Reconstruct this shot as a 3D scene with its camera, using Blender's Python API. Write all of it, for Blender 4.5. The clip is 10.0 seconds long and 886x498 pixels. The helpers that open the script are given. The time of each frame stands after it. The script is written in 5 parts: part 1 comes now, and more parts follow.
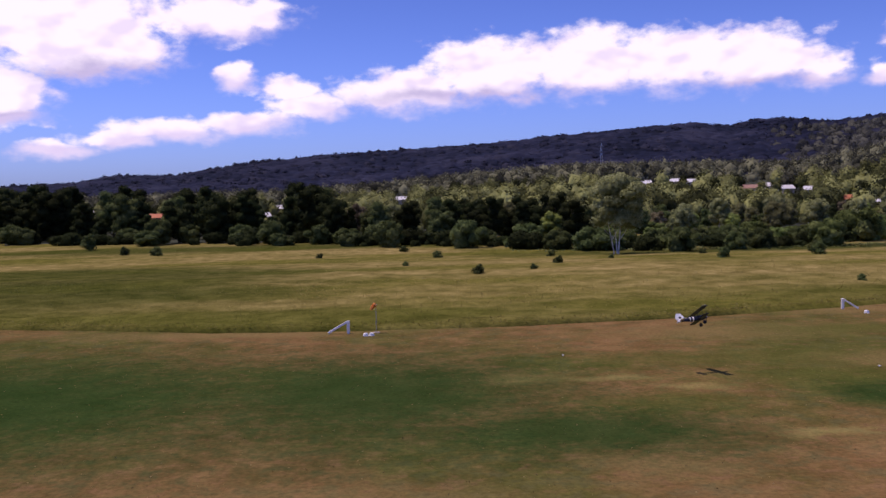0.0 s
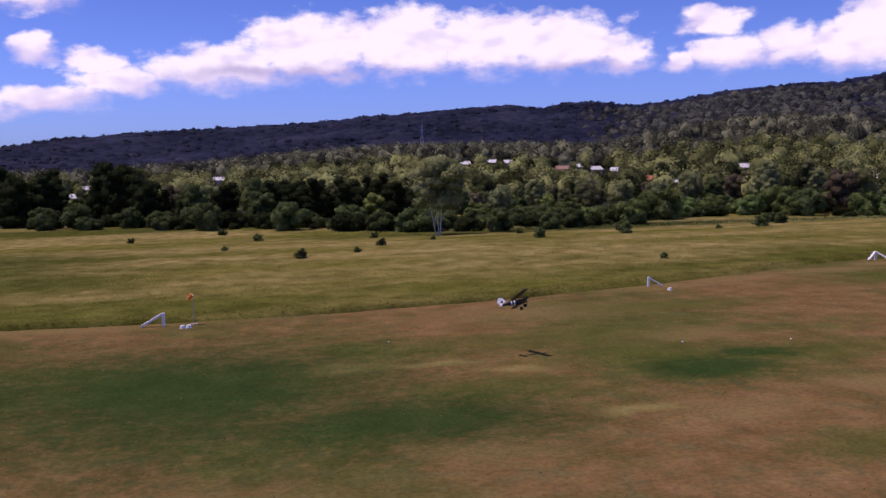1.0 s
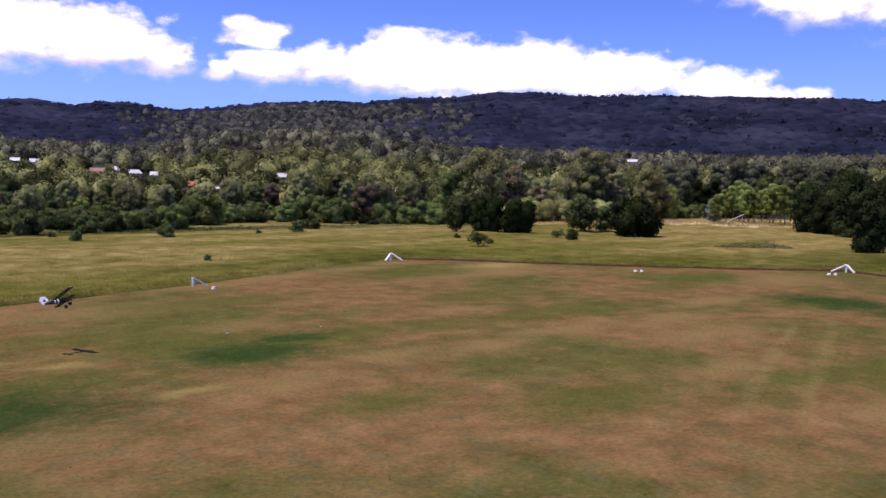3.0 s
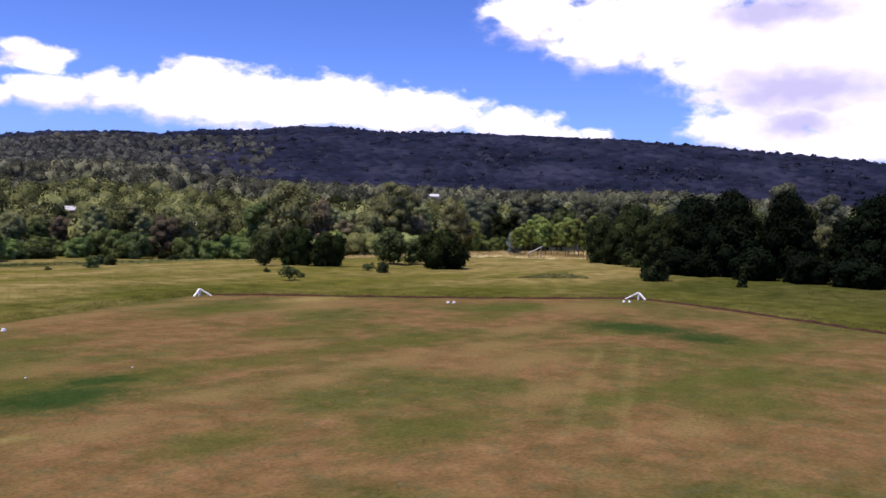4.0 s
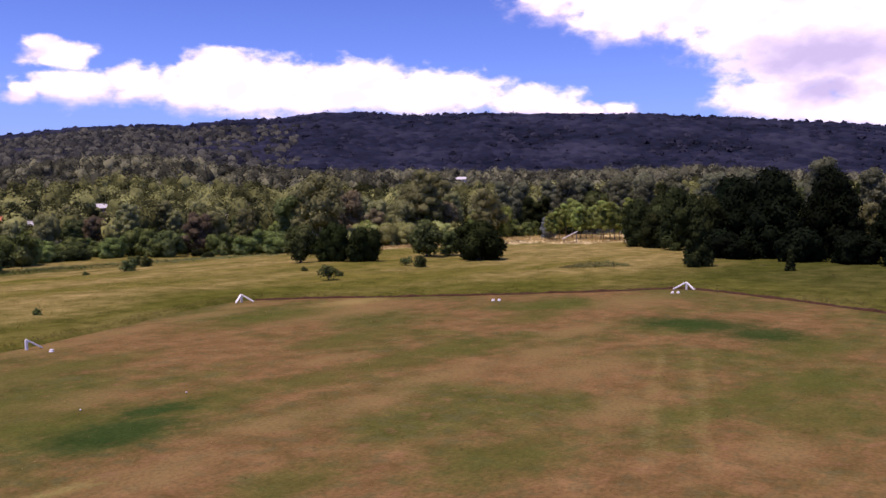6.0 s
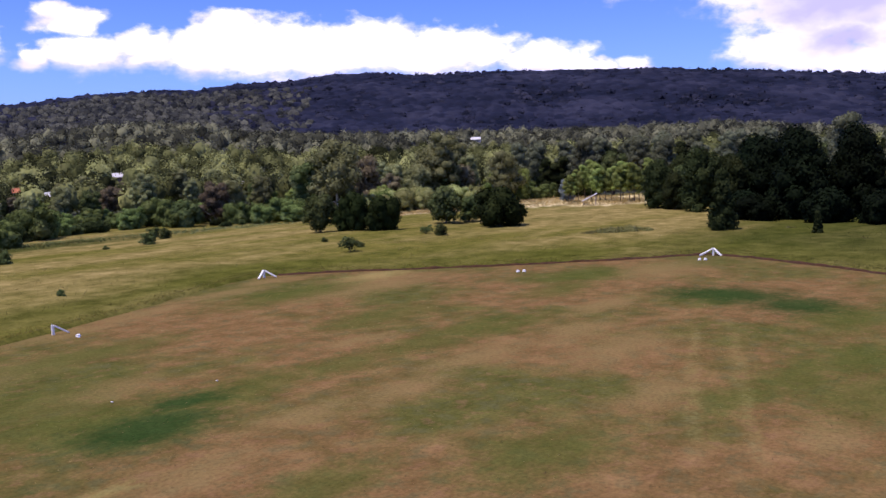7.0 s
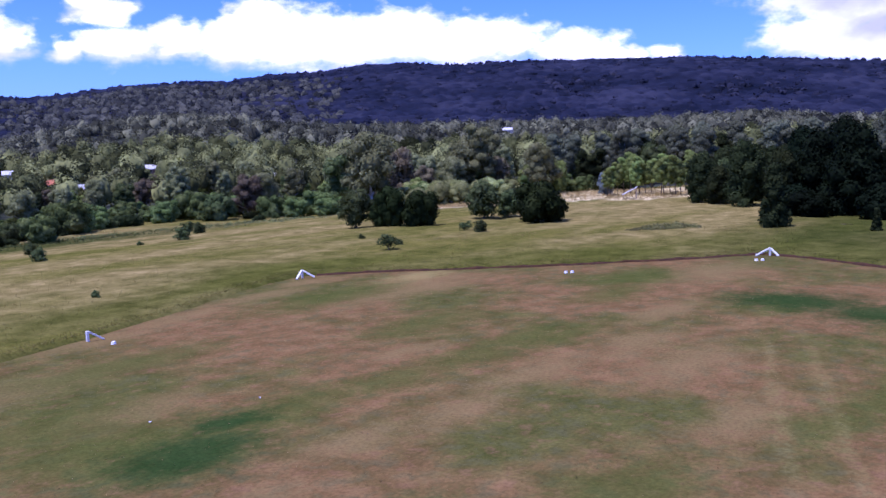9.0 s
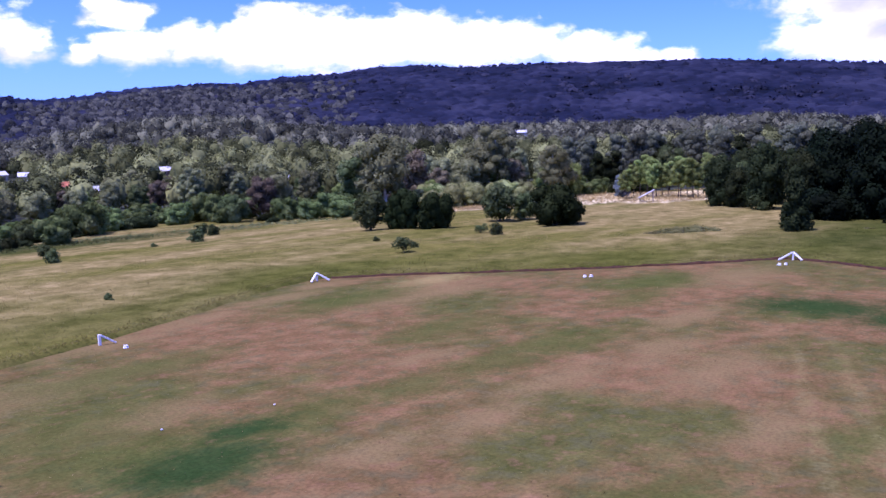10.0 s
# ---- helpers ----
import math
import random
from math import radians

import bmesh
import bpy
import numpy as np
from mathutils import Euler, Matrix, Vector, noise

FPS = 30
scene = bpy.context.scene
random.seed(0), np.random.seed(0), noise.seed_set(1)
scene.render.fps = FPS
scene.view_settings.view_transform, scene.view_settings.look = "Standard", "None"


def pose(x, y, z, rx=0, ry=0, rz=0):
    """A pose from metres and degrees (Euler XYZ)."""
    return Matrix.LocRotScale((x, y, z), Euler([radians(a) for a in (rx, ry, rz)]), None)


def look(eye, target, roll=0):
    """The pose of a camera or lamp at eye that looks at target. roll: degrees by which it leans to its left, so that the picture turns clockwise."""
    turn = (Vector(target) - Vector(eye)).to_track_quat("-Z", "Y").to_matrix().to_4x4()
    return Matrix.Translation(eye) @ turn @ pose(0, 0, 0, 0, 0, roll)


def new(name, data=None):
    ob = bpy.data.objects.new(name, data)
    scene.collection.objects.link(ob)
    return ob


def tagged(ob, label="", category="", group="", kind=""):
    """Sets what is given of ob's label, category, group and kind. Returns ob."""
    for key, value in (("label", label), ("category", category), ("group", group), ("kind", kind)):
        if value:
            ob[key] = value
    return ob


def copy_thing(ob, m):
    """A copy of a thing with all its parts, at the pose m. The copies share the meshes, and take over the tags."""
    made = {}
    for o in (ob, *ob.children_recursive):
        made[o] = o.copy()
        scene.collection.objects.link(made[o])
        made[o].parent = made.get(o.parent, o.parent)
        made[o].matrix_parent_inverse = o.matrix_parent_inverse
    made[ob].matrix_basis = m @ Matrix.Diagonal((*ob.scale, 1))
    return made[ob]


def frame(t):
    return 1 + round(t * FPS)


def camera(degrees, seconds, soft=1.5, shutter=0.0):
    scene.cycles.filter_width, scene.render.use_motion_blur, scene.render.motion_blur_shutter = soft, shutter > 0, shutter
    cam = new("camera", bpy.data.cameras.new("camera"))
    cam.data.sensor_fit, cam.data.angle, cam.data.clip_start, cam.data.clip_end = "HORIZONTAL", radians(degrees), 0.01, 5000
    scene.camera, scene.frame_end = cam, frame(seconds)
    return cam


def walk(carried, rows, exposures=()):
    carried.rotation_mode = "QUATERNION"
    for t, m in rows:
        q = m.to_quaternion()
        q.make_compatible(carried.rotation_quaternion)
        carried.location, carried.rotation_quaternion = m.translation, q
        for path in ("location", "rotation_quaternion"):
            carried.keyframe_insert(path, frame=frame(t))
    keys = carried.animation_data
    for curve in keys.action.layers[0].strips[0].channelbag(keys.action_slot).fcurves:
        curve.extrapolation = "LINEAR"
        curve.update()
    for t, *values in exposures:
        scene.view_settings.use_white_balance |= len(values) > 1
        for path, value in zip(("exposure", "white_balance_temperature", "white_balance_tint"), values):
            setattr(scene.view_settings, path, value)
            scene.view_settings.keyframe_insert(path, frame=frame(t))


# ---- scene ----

cam = camera(53.6, 10.0, soft=1.5)
PATH = [
    (0.0, pose(-1.562, -2.441, 8.560, 86.438, 1.321, -1.650)),
    (0.5, pose(-1.430, -1.853, 8.695, 85.681, 1.126, -7.585)),
    (1.0, pose(-1.539, -1.815, 8.873, 84.873, 1.249, -13.225)),
    (1.5, pose(-2.055, -2.456, 9.065, 84.199, 1.002, -19.152)),
    (2.0, pose(-2.755, -3.367, 9.182, 84.016, 0.106, -25.178)),
    (2.5, pose(-3.083, -4.087, 9.058, 84.203, -0.335, -32.297)),
    (3.0, pose(-3.302, -4.727, 8.717, 85.326, -1.186, -42.465)),
    (3.2, pose(-3.373, -4.772, 8.637, 85.918, -1.686, -46.964)),
    (4.3, pose(-4.134, -3.438, 8.619, 88.046, -1.102, -55.716)),
    (4.5, pose(-4.141, -3.210, 8.708, 88.166, -0.761, -55.349)),
    (5.0, pose(-3.915, -2.708, 9.079, 88.099, -0.288, -54.404)),
    (6.5, pose(-3.303, -0.932, 10.778, 85.324, 1.422, -53.291)),
    (7.0, pose(-3.050, -0.235, 11.280, 83.951, 1.987, -52.795)),
    (7.5, pose(-2.692, 0.559, 11.634, 83.150, 2.299, -52.316)),
    (8.0, pose(-2.230, 1.361, 11.834, 83.042, 2.424, -51.833)),
    (8.5, pose(-1.740, 2.141, 11.897, 83.174, 2.278, -51.362)),
    (9.0, pose(-1.300, 2.869, 11.906, 83.363, 2.071, -50.899)),
    (9.5, pose(-0.899, 3.448, 11.874, 83.530, 1.930, -50.431)),
    (10.0, pose(-0.543, 3.915, 11.820, 83.561, 1.976, -50.032)),
]
walk(cam, PATH, exposures=[(0.0, -0.46, 6550, 35), (0.5, -0.45, 6550, 39), (1.0, -0.54, 6450, 38), (1.5, -0.54, 6350, 39), (2.0, -0.36, 6450, 38), (2.5, -0.32, 6350, 32), (3.2, 0.0, 6400, 28), (4.5, -0.08, 6350, 21), (5.0, -0.11, 6450, 28), (6.5, -0.12, 6850, 39), (7.0, -0.03, 6150, 29), (8.0, 0.03, 5450, 19), (8.5, 0.05, 5200, 30), (9.0, 0.12, 5000, 42), (10.0, 0.32, 5050, 51)])

# ---------------------------------------------------------------- sky and sun
SUN_AZ, SUN_EL = 292.0, 70.0          # degrees, from +y towards +x


def link(nt, a, b):
    nt.links.new(a, b)


def math_node(nt, op, a, b=None, clamp=False):
    n = nt.nodes.new("ShaderNodeMath")
    n.operation, n.use_clamp = op, clamp
    for i, v in enumerate((a, b)):
        if v is None:
            continue
        if isinstance(v, (int, float)):
            n.inputs[i].default_value = v
        else:
            link(nt, v, n.inputs[i])
    return n.outputs[0]


def vec_node(nt, op, a, b=None):
    n = nt.nodes.new("ShaderNodeVectorMath")
    n.operation = op
    for i, v in enumerate((a, b)):
        if v is None:
            continue
        if isinstance(v, tuple):
            n.inputs[i].default_value = v
        else:
            link(nt, v, n.inputs[i])
    return n.outputs["Value"] if op in ("LENGTH", "DOT_PRODUCT") else n.outputs[0]


def noise_node(nt, vector, scale, detail=3.0, rough=0.55, colour=False):
    n = nt.nodes.new("ShaderNodeTexNoise")
    n.inputs["Scale"].default_value, n.inputs["Detail"].default_value = scale, detail
    n.inputs["Roughness"].default_value = rough
    link(nt, vector, n.inputs["Vector"])
    return n.outputs["Color" if colour else "Fac"]


def ramp_node(nt, fac, stops):
    n = nt.nodes.new("ShaderNodeValToRGB")
    while len(n.color_ramp.elements) < len(stops):
        n.color_ramp.elements.new(0.5)
    for e, (p, c) in zip(n.color_ramp.elements, stops):
        e.position, e.color = p, (*c, 1) if len(c) == 3 else c
    link(nt, fac, n.inputs[0])
    return n.outputs[0]


def step_node(nt, fac, lo, hi):
    n = nt.nodes.new("ShaderNodeMapRange")
    n.interpolation_type = "SMOOTHSTEP"
    n.inputs["From Min"].default_value, n.inputs["From Max"].default_value = lo, hi
    link(nt, fac, n.inputs["Value"])
    return n.outputs[0]


def mix_node(nt, fac, a, b, mode="MIX"):
    n = nt.nodes.new("ShaderNodeMix")
    n.data_type, n.blend_type = "RGBA", mode
    for sock, v in ((n.inputs[0], fac), (n.inputs[6], a), (n.inputs[7], b)):
        if isinstance(v, (int, float)):
            sock.default_value = v
        elif isinstance(v, tuple):
            sock.default_value = (*v, 1)
        else:
            link(nt, v, sock)
    return n.outputs[2]


def blob_field(nt, point, blobs, grow=1.0):
    """The largest of many soft ellipses: 1 in the middle of one, 0 at its rim, below 0 outside."""
    total = None
    for x, y, rx, ry in blobs:
        rx, ry = rx * grow, ry * grow
        d = vec_node(nt, "SUBTRACT", point, (x, y, 0.0))
        d = vec_node(nt, "MULTIPLY", d, (1 / rx, 1 / ry, 0.0))
        v = math_node(nt, "SUBTRACT", 1.0, vec_node(nt, "LENGTH", d))
        total = v if total is None else math_node(nt, "MAXIMUM", total, v)
    return total


# cumulus clouds: azimuth, elevation, half width, half height in degrees
CLOUDS_WEST = [(-22.3, 10.8, 7.5, 2.0), (-12.1, 11.2, 4.6, 1.5), (-19.9, 9.0, 5.0, 1.8), (-24.9, 6.5, 3.4, 1.5),
               (-25.0, 5.1, 2.4, 0.7), (-11.3, 7.6, 1.3, 0.9), (-8.1, 6.9, 1.8, 0.65), (-15.7, 4.3, 4.1, 0.75),
               (-10.9, 4.8, 3.6, 0.8), (-22.0, 3.1, 2.9, 0.55), (-18.4, 3.8, 2.7, 0.65), (-6.5, 5.8, 2.9, 0.8)]
CLOUDS_LONG = [(-0.3, 6.6, 4.6, 1.4), (5.5, 7.9, 4.7, 2.0), (11.3, 8.0, 3.8, 2.1), (16.1, 7.9, 4.0, 2.0),
               (21.4, 7.7, 3.9, 1.9), (24.8, 6.7, 1.8, 1.0), (29.9, 8.6, 2.0, 0.9), (28.1, 6.3, 1.3, 0.75),
               (31.4, 6.7, 2.4, 1.1), (34.6, 6.9, 2.0, 1.2), (39.2, 8.2, 1.8, 1.2)]
CLOUDS_EAST = [(38.0, 6.6, 2.0, 1.3), (42.5, 6.8, 4.7, 1.6), (47.6, 6.8, 4.7, 1.5), (53.3, 6.4, 4.2, 1.3),
               (59.5, 5.7, 2.5, 1.0), (62.5, 4.9, 1.6, 0.7), (64.8, 4.9, 1.4, 0.6)]
CLOUDS_BIG = [(60.9, 12.5, 2.5, 1.4), (64.6, 11.1, 2.1, 1.5), (68.5, 12.0, 4.5, 2.1), (74.3, 10.7, 5.1, 2.4),
              (80.0, 11.0, 5.4, 2.6), (81.9, 6.6, 3.6, 2.6), (74.4, 5.5, 2.9, 1.0), (80.2, 4.7, 4.9, 1.0),
              (76.5, 8.2, 4.6, 2.0)]
CLOUD_GREY = [(75.9, 12.6, 4.7, 1.0), (77.0, 8.0, 5.5, 1.7), (77.3, 6.1, 2.8, 0.9), (-18.9, 7.7, 5.0, 0.8),
              (-24.4, 5.1, 2.2, 0.45), (4.8, 6.3, 8.2, 0.5), (21.4, 6.2, 4.6, 0.5)]

world = bpy.data.worlds.new("sky")
scene.world = world
world.use_nodes = True
wt = world.node_tree
wt.nodes.clear()
sky = wt.nodes.new("ShaderNodeTexSky")
sky.sky_type, sky.sun_disc = "NISHITA", False
sky.sun_elevation, sky.sun_rotation = radians(SUN_EL), radians(SUN_AZ)
sky.air_density, sky.dust_density, sky.ozone_density = 1.0, 1.0, 3.0
coord = wt.nodes.new("ShaderNodeTexCoord")
split = wt.nodes.new("ShaderNodeSeparateXYZ")
link(wt, coord.outputs["Generated"], split.inputs[0])
az = math_node(wt, "MULTIPLY", math_node(wt, "ARCTAN2", split.outputs[0], split.outputs[1]), 180 / math.pi)
el = math_node(wt, "MULTIPLY", math_node(wt, "ARCSINE", split.outputs[2]), 180 / math.pi)
comb = wt.nodes.new("ShaderNodeCombineXYZ")
link(wt, az, comb.inputs[0])
link(wt, el, comb.inputs[1])
flat = comb.outputs[0]
warp = noise_node(wt, vec_node(wt, "MULTIPLY", flat, (0.55, 0.9, 0.0)), 0.7, 3.5, 0.5, colour=True)
warp = vec_node(wt, "MULTIPLY", vec_node(wt, "SUBTRACT", warp, (0.5, 0.5, 0.5)), (3.2, 1.5, 0.0))
point = vec_node(wt, "ADD", flat, warp)


def cloud_field(at):
    far = math_node(wt, "MAXIMUM", blob_field(wt, at, CLOUDS_WEST + CLOUDS_LONG, 1.22), blob_field(wt, at, CLOUDS_EAST, 1.45))
    return math_node(wt, "MAXIMUM", far, blob_field(wt, at, CLOUDS_BIG, 1.5))


field = cloud_field(point)
below = cloud_field(vec_node(wt, "ADD", point, (0.0, -1.0, 0.0)))
billow = vec_node(wt, "MULTIPLY", flat, (0.6, 1.0, 0.0))
puff = noise_node(wt, billow, 0.95, 6.0, 0.58)
turned = noise_node(wt, vec_node(wt, "ADD", billow, (-0.34, 0.55, 0.0)), 0.6, 2.0, 0.45)
relief = math_node(wt, "SUBTRACT", turned, noise_node(wt, billow, 0.6, 2.0, 0.45))
dens = math_node(wt, "ADD", field, math_node(wt, "MULTIPLY", math_node(wt, "SUBTRACT", puff, 0.5), 1.15))
# the rest of the sky carries broken cloud of the same kind
high = noise_node(wt, coord.outputs["Generated"], 3.2, 6.0, 0.6)
high = math_node(wt, "MULTIPLY", math_node(wt, "SUBTRACT", high, 0.5), 3.0)
high = math_node(wt, "ADD", high, math_node(wt, "MULTIPLY", math_node(wt, "SUBTRACT", step_node(wt, el, 15.0, 30.0), 1.0), 2.0))
dens = math_node(wt, "MAXIMUM", dens, high)
under = math_node(wt, "SUBTRACT", 1.0, step_node(wt, math_node(wt, "ADD", below, math_node(wt, "MULTIPLY", math_node(wt, "SUBTRACT", puff, 0.5), 0.5)), -0.25, 0.30))
soft_edge = math_node(wt, "ADD", 0.46, math_node(wt, "MULTIPLY", under, 0.42))
cover = step_node(wt, math_node(wt, "DIVIDE", math_node(wt, "ADD", dens, 0.06), soft_edge), 0.0, 1.0)
grey = math_node(wt, "ADD", blob_field(wt, point, CLOUD_GREY), math_node(wt, "MULTIPLY", math_node(wt, "SUBTRACT", puff, 0.5), 0.8))
cloud = mix_node(wt, step_node(wt, grey, -0.5, 0.75), (13.0, 12.9, 13.0), (6.2, 6.0, 8.4))
cloud = mix_node(wt, math_node(wt, "MULTIPLY", step_node(wt, relief, -0.02, 0.2), 0.55), cloud, (8.8, 8.3, 10.8))
cloud = mix_node(wt, math_node(wt, "MULTIPLY", under, 0.75), cloud, (8.6, 8.1, 10.6))
tuned = mix_node(wt, 1.0, sky.outputs[0], (0.52, 0.74, 1.46), "MULTIPLY")
hazy = math_node(wt, "SUBTRACT", 1.42, math_node(wt, "MULTIPLY", step_node(wt, el, 1.0, 16.0), 0.42))     # the sky pales towards the horizon
tuned = vec_node(wt, "MULTIPLY", tuned, vec_node(wt, "MULTIPLY", (1.0, 1.0, 1.0), hazy))
both = mix_node(wt, math_node(wt, "MULTIPLY", cover, 0.95), tuned, cloud)
back = wt.nodes.new("ShaderNodeBackground")
back.inputs["Strength"].default_value = 0.11
link(wt, both, back.inputs[0])
wout = wt.nodes.new("ShaderNodeOutputWorld")
link(wt, back.outputs[0], wout.inputs[0])

sun = new("sun", bpy.data.lights.new("sun", "SUN"))
sun.data.energy, sun.data.angle, sun.data.color = 4.1, radians(0.55), (1.0, 0.94, 0.80)
sd = Vector((math.sin(radians(SUN_AZ)) * math.cos(radians(SUN_EL)), math.cos(radians(SUN_AZ)) * math.cos(radians(SUN_EL)), math.sin(radians(SUN_EL))))
sun.matrix_world = look(sd * 100, (0, 0, 0))


# ---------------------------------------------------------------- materials
def material(name, rough=0.8, spec=0.25, metal=0.0):
    m = bpy.data.materials.new(name)
    m.use_nodes = True
    b = m.node_tree.nodes["Principled BSDF"]
    b.inputs["Roughness"].default_value, b.inputs["Metallic"].default_value = rough, metal
    b.inputs["Specular IOR Level"].default_value = spec
    return m, m.node_tree, b


def object_point(nt):
    n = nt.nodes.new("ShaderNodeTexCoord")
    return n.outputs["Object"]


def bump(nt, b, height, strength, distance):
    n = nt.nodes.new("ShaderNodeBump")
    n.inputs["Strength"].default_value, n.inputs["Distance"].default_value = strength, distance
    link(nt, height, n.inputs["Height"])
    link(nt, n.outputs[0], b.inputs["Normal"])


def foliage(name, dark, mid, light, rough=0.65, patch=0.12, glow=0.3, tone=False):
    """Leaves: every leaf has its own shade, every plant its own cast; light passes through them."""
    m, nt, b = material(name, rough, 0.02)
    geo = nt.nodes.new("ShaderNodeNewGeometry")
    info = nt.nodes.new("ShaderNodeObjectInfo")
    p = object_point(nt)
    n = noise_node(nt, p, patch * 3, 3.0)
    v = math_node(nt, "ADD", math_node(nt, "MULTIPLY", geo.outputs["Random Per Island"], 0.14), math_node(nt, "MULTIPLY", n, 0.86))
    own = info.outputs["Random"]
    if tone:
        attr = nt.nodes.new("ShaderNodeAttribute")
        attr.attribute_name = "tone"
        own = attr.outputs["Fac"]
        v = math_node(nt, "ADD", math_node(nt, "MULTIPLY", geo.outputs["Random Per Island"], 0.08), math_node(nt, "MULTIPLY", n, 0.32))
        v = math_node(nt, "ADD", v, math_node(nt, "MULTIPLY", own, 0.6))
    c = ramp_node(nt, v, [(0.25, dark), (0.5, mid), (0.75, light)])
    hue = nt.nodes.new("ShaderNodeHueSaturation")
    link(nt, math_node(nt, "ADD", 0.485, math_node(nt, "MULTIPLY", own, 0.03)), hue.inputs["Hue"])
    link(nt, math_node(nt, "ADD", 0.7, math_node(nt, "MULTIPLY", own, 0.6)), hue.inputs["Value"])
    link(nt, c, hue.inputs["Color"])
    link(nt, hue.outputs[0], b.inputs["Base Color"])
    thin = nt.nodes.new("ShaderNodeBsdfTranslucent")
    link(nt, hue.outputs[0], thin.inputs["Color"])
    both = nt.nodes.new("ShaderNodeMixShader")
    both.inputs[0].default_value = glow
    link(nt, b.outputs[0], both.inputs[1])
    link(nt, thin.outputs[0], both.inputs[2])
    link(nt, both.outputs[0], nt.nodes["Material Output"].inputs["Surface"])
    return m


M_GUM = foliage("gum leaves", (0.072, 0.079, 0.031), (0.215, 0.226, 0.094), (0.43, 0.43, 0.190), glow=0.35)
M_FRESH = foliage("fresh leaves", (0.085, 0.12, 0.026), (0.24, 0.30, 0.075), (0.42, 0.48, 0.15), glow=0.3)
M_THICKET = foliage("thicket leaves", (0.044, 0.068, 0.018), (0.140, 0.185, 0.052), (0.31, 0.35, 0.115), glow=0.3)
M_SCRUB = foliage("scrub leaves", (0.028, 0.040, 0.013), (0.086, 0.110, 0.036), (0.190, 0.215, 0.078), glow=0.3)
# Dark green leaves, darkened further: shade over the western trees is coloured in.
M_DARK_LEAF = foliage("dark leaves with some shade in the colour", (0.010, 0.016, 0.006), (0.028, 0.037, 0.012), (0.062, 0.072, 0.024), glow=0.25)
# Base colour held near black, far below every other leaf material.
M_DENSE = foliage("near-black dense leaves", (0.003, 0.005, 0.002), (0.006, 0.010, 0.004), (0.012, 0.019, 0.007), glow=0.05)
M_BUSH = foliage("dark bush leaves", (0.010, 0.017, 0.005), (0.022, 0.034, 0.009), (0.050, 0.068, 0.018), glow=0.12)
M_FERN = foliage("bracken fronds", (0.110, 0.112, 0.034), (0.165, 0.162, 0.054), (0.23, 0.215, 0.080), glow=0.35)
M_RUST = foliage("browned leaves", (0.075, 0.060, 0.034), (0.185, 0.150, 0.085), (0.31, 0.265, 0.150), glow=0.3)
# Darker copy of the gum leaves: the wood's shade is put into its colour.
M_GUM_SHADE = foliage("gum leaves with shade in the colour", (0.046, 0.052, 0.030), (0.120, 0.130, 0.074), (0.24, 0.25, 0.145), glow=0.3)
M_WATTLE = foliage("pale wattle leaves", (0.12, 0.135, 0.045), (0.32, 0.345, 0.12), (0.54, 0.55, 0.23), glow=0.35)
M_BLUE = foliage("blue-grey needles", (0.10, 0.125, 0.115), (0.22, 0.26, 0.245), (0.36, 0.40, 0.38), glow=0.2)
# Ridge leaves: distance haze and cloud shadow are put into the base colour.
M_HILL = foliage("hill leaves with haze and shade in the colour", (0.0105, 0.012, 0.022), (0.017, 0.019, 0.033), (0.030, 0.032, 0.046), patch=0.02, glow=0.1, tone=True)
# Greyer than the nearer woodland leaves, one step towards the ridge tint.
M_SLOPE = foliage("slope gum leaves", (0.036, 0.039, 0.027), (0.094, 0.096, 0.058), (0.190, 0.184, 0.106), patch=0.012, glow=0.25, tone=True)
# Mixed between slope and ridge leaves, so part of the haze is coloured in.
M_SPUR = foliage("spur gum leaves with part of the ridge haze", (0.028, 0.031, 0.032), (0.056, 0.058, 0.050), (0.105, 0.104, 0.078), patch=0.008, glow=0.2, tone=True)
M_WOOD = foliage("woodland leaves", (0.034, 0.042, 0.014), (0.118, 0.126, 0.042), (0.290, 0.285, 0.102), patch=0.025, glow=0.25, tone=True)


def plain(name, colour, rough=0.6, vary=0.25, scale=6.0, metal=0.0, spec=0.3):
    m, nt, b = material(name, rough, spec, metal)
    n = noise_node(nt, object_point(nt), scale, 4.0)
    n2 = noise_node(nt, object_point(nt), scale * 9, 2.0)
    v = math_node(nt, "ADD", math_node(nt, "MULTIPLY", n, 0.7), math_node(nt, "MULTIPLY", n2, 0.3))
    lo = tuple(c * (1 - vary) for c in colour)
    hi = tuple(min(1, c * (1 + vary)) for c in colour)
    link(nt, ramp_node(nt, v, [(0.3, lo), (0.7, hi)]), b.inputs["Base Color"])
    bump(nt, b, n2, 0.25, 0.01)
    return m


M_BARK = plain("pale gum bark", (0.60, 0.55, 0.47), 0.85, 0.4, 1.5)
M_BARK_DARK = plain("dark bark", (0.11, 0.085, 0.06), 0.9, 0.35, 2.0)
M_WHITE = plain("white painted timber", (0.90, 0.87, 0.79), 0.55, 0.10, 5.0)
M_ORANGE = plain("orange nylon", (0.85, 0.27, 0.05), 0.7, 0.15, 6.0)
M_STEEL = plain("galvanised steel", (0.55, 0.55, 0.55), 0.4, 0.1, 8.0, metal=0.8)
M_ROOF_RED = plain("terracotta tiles", (0.50, 0.17, 0.08), 0.8, 0.25, 1.2)
M_ROOF_PALE = plain("pale sheet roof", (0.62, 0.60, 0.57), 0.55, 0.1, 1.0)
M_ROOF_BROWN = plain("brown tiles", (0.30, 0.17, 0.12), 0.8, 0.25, 1.2)
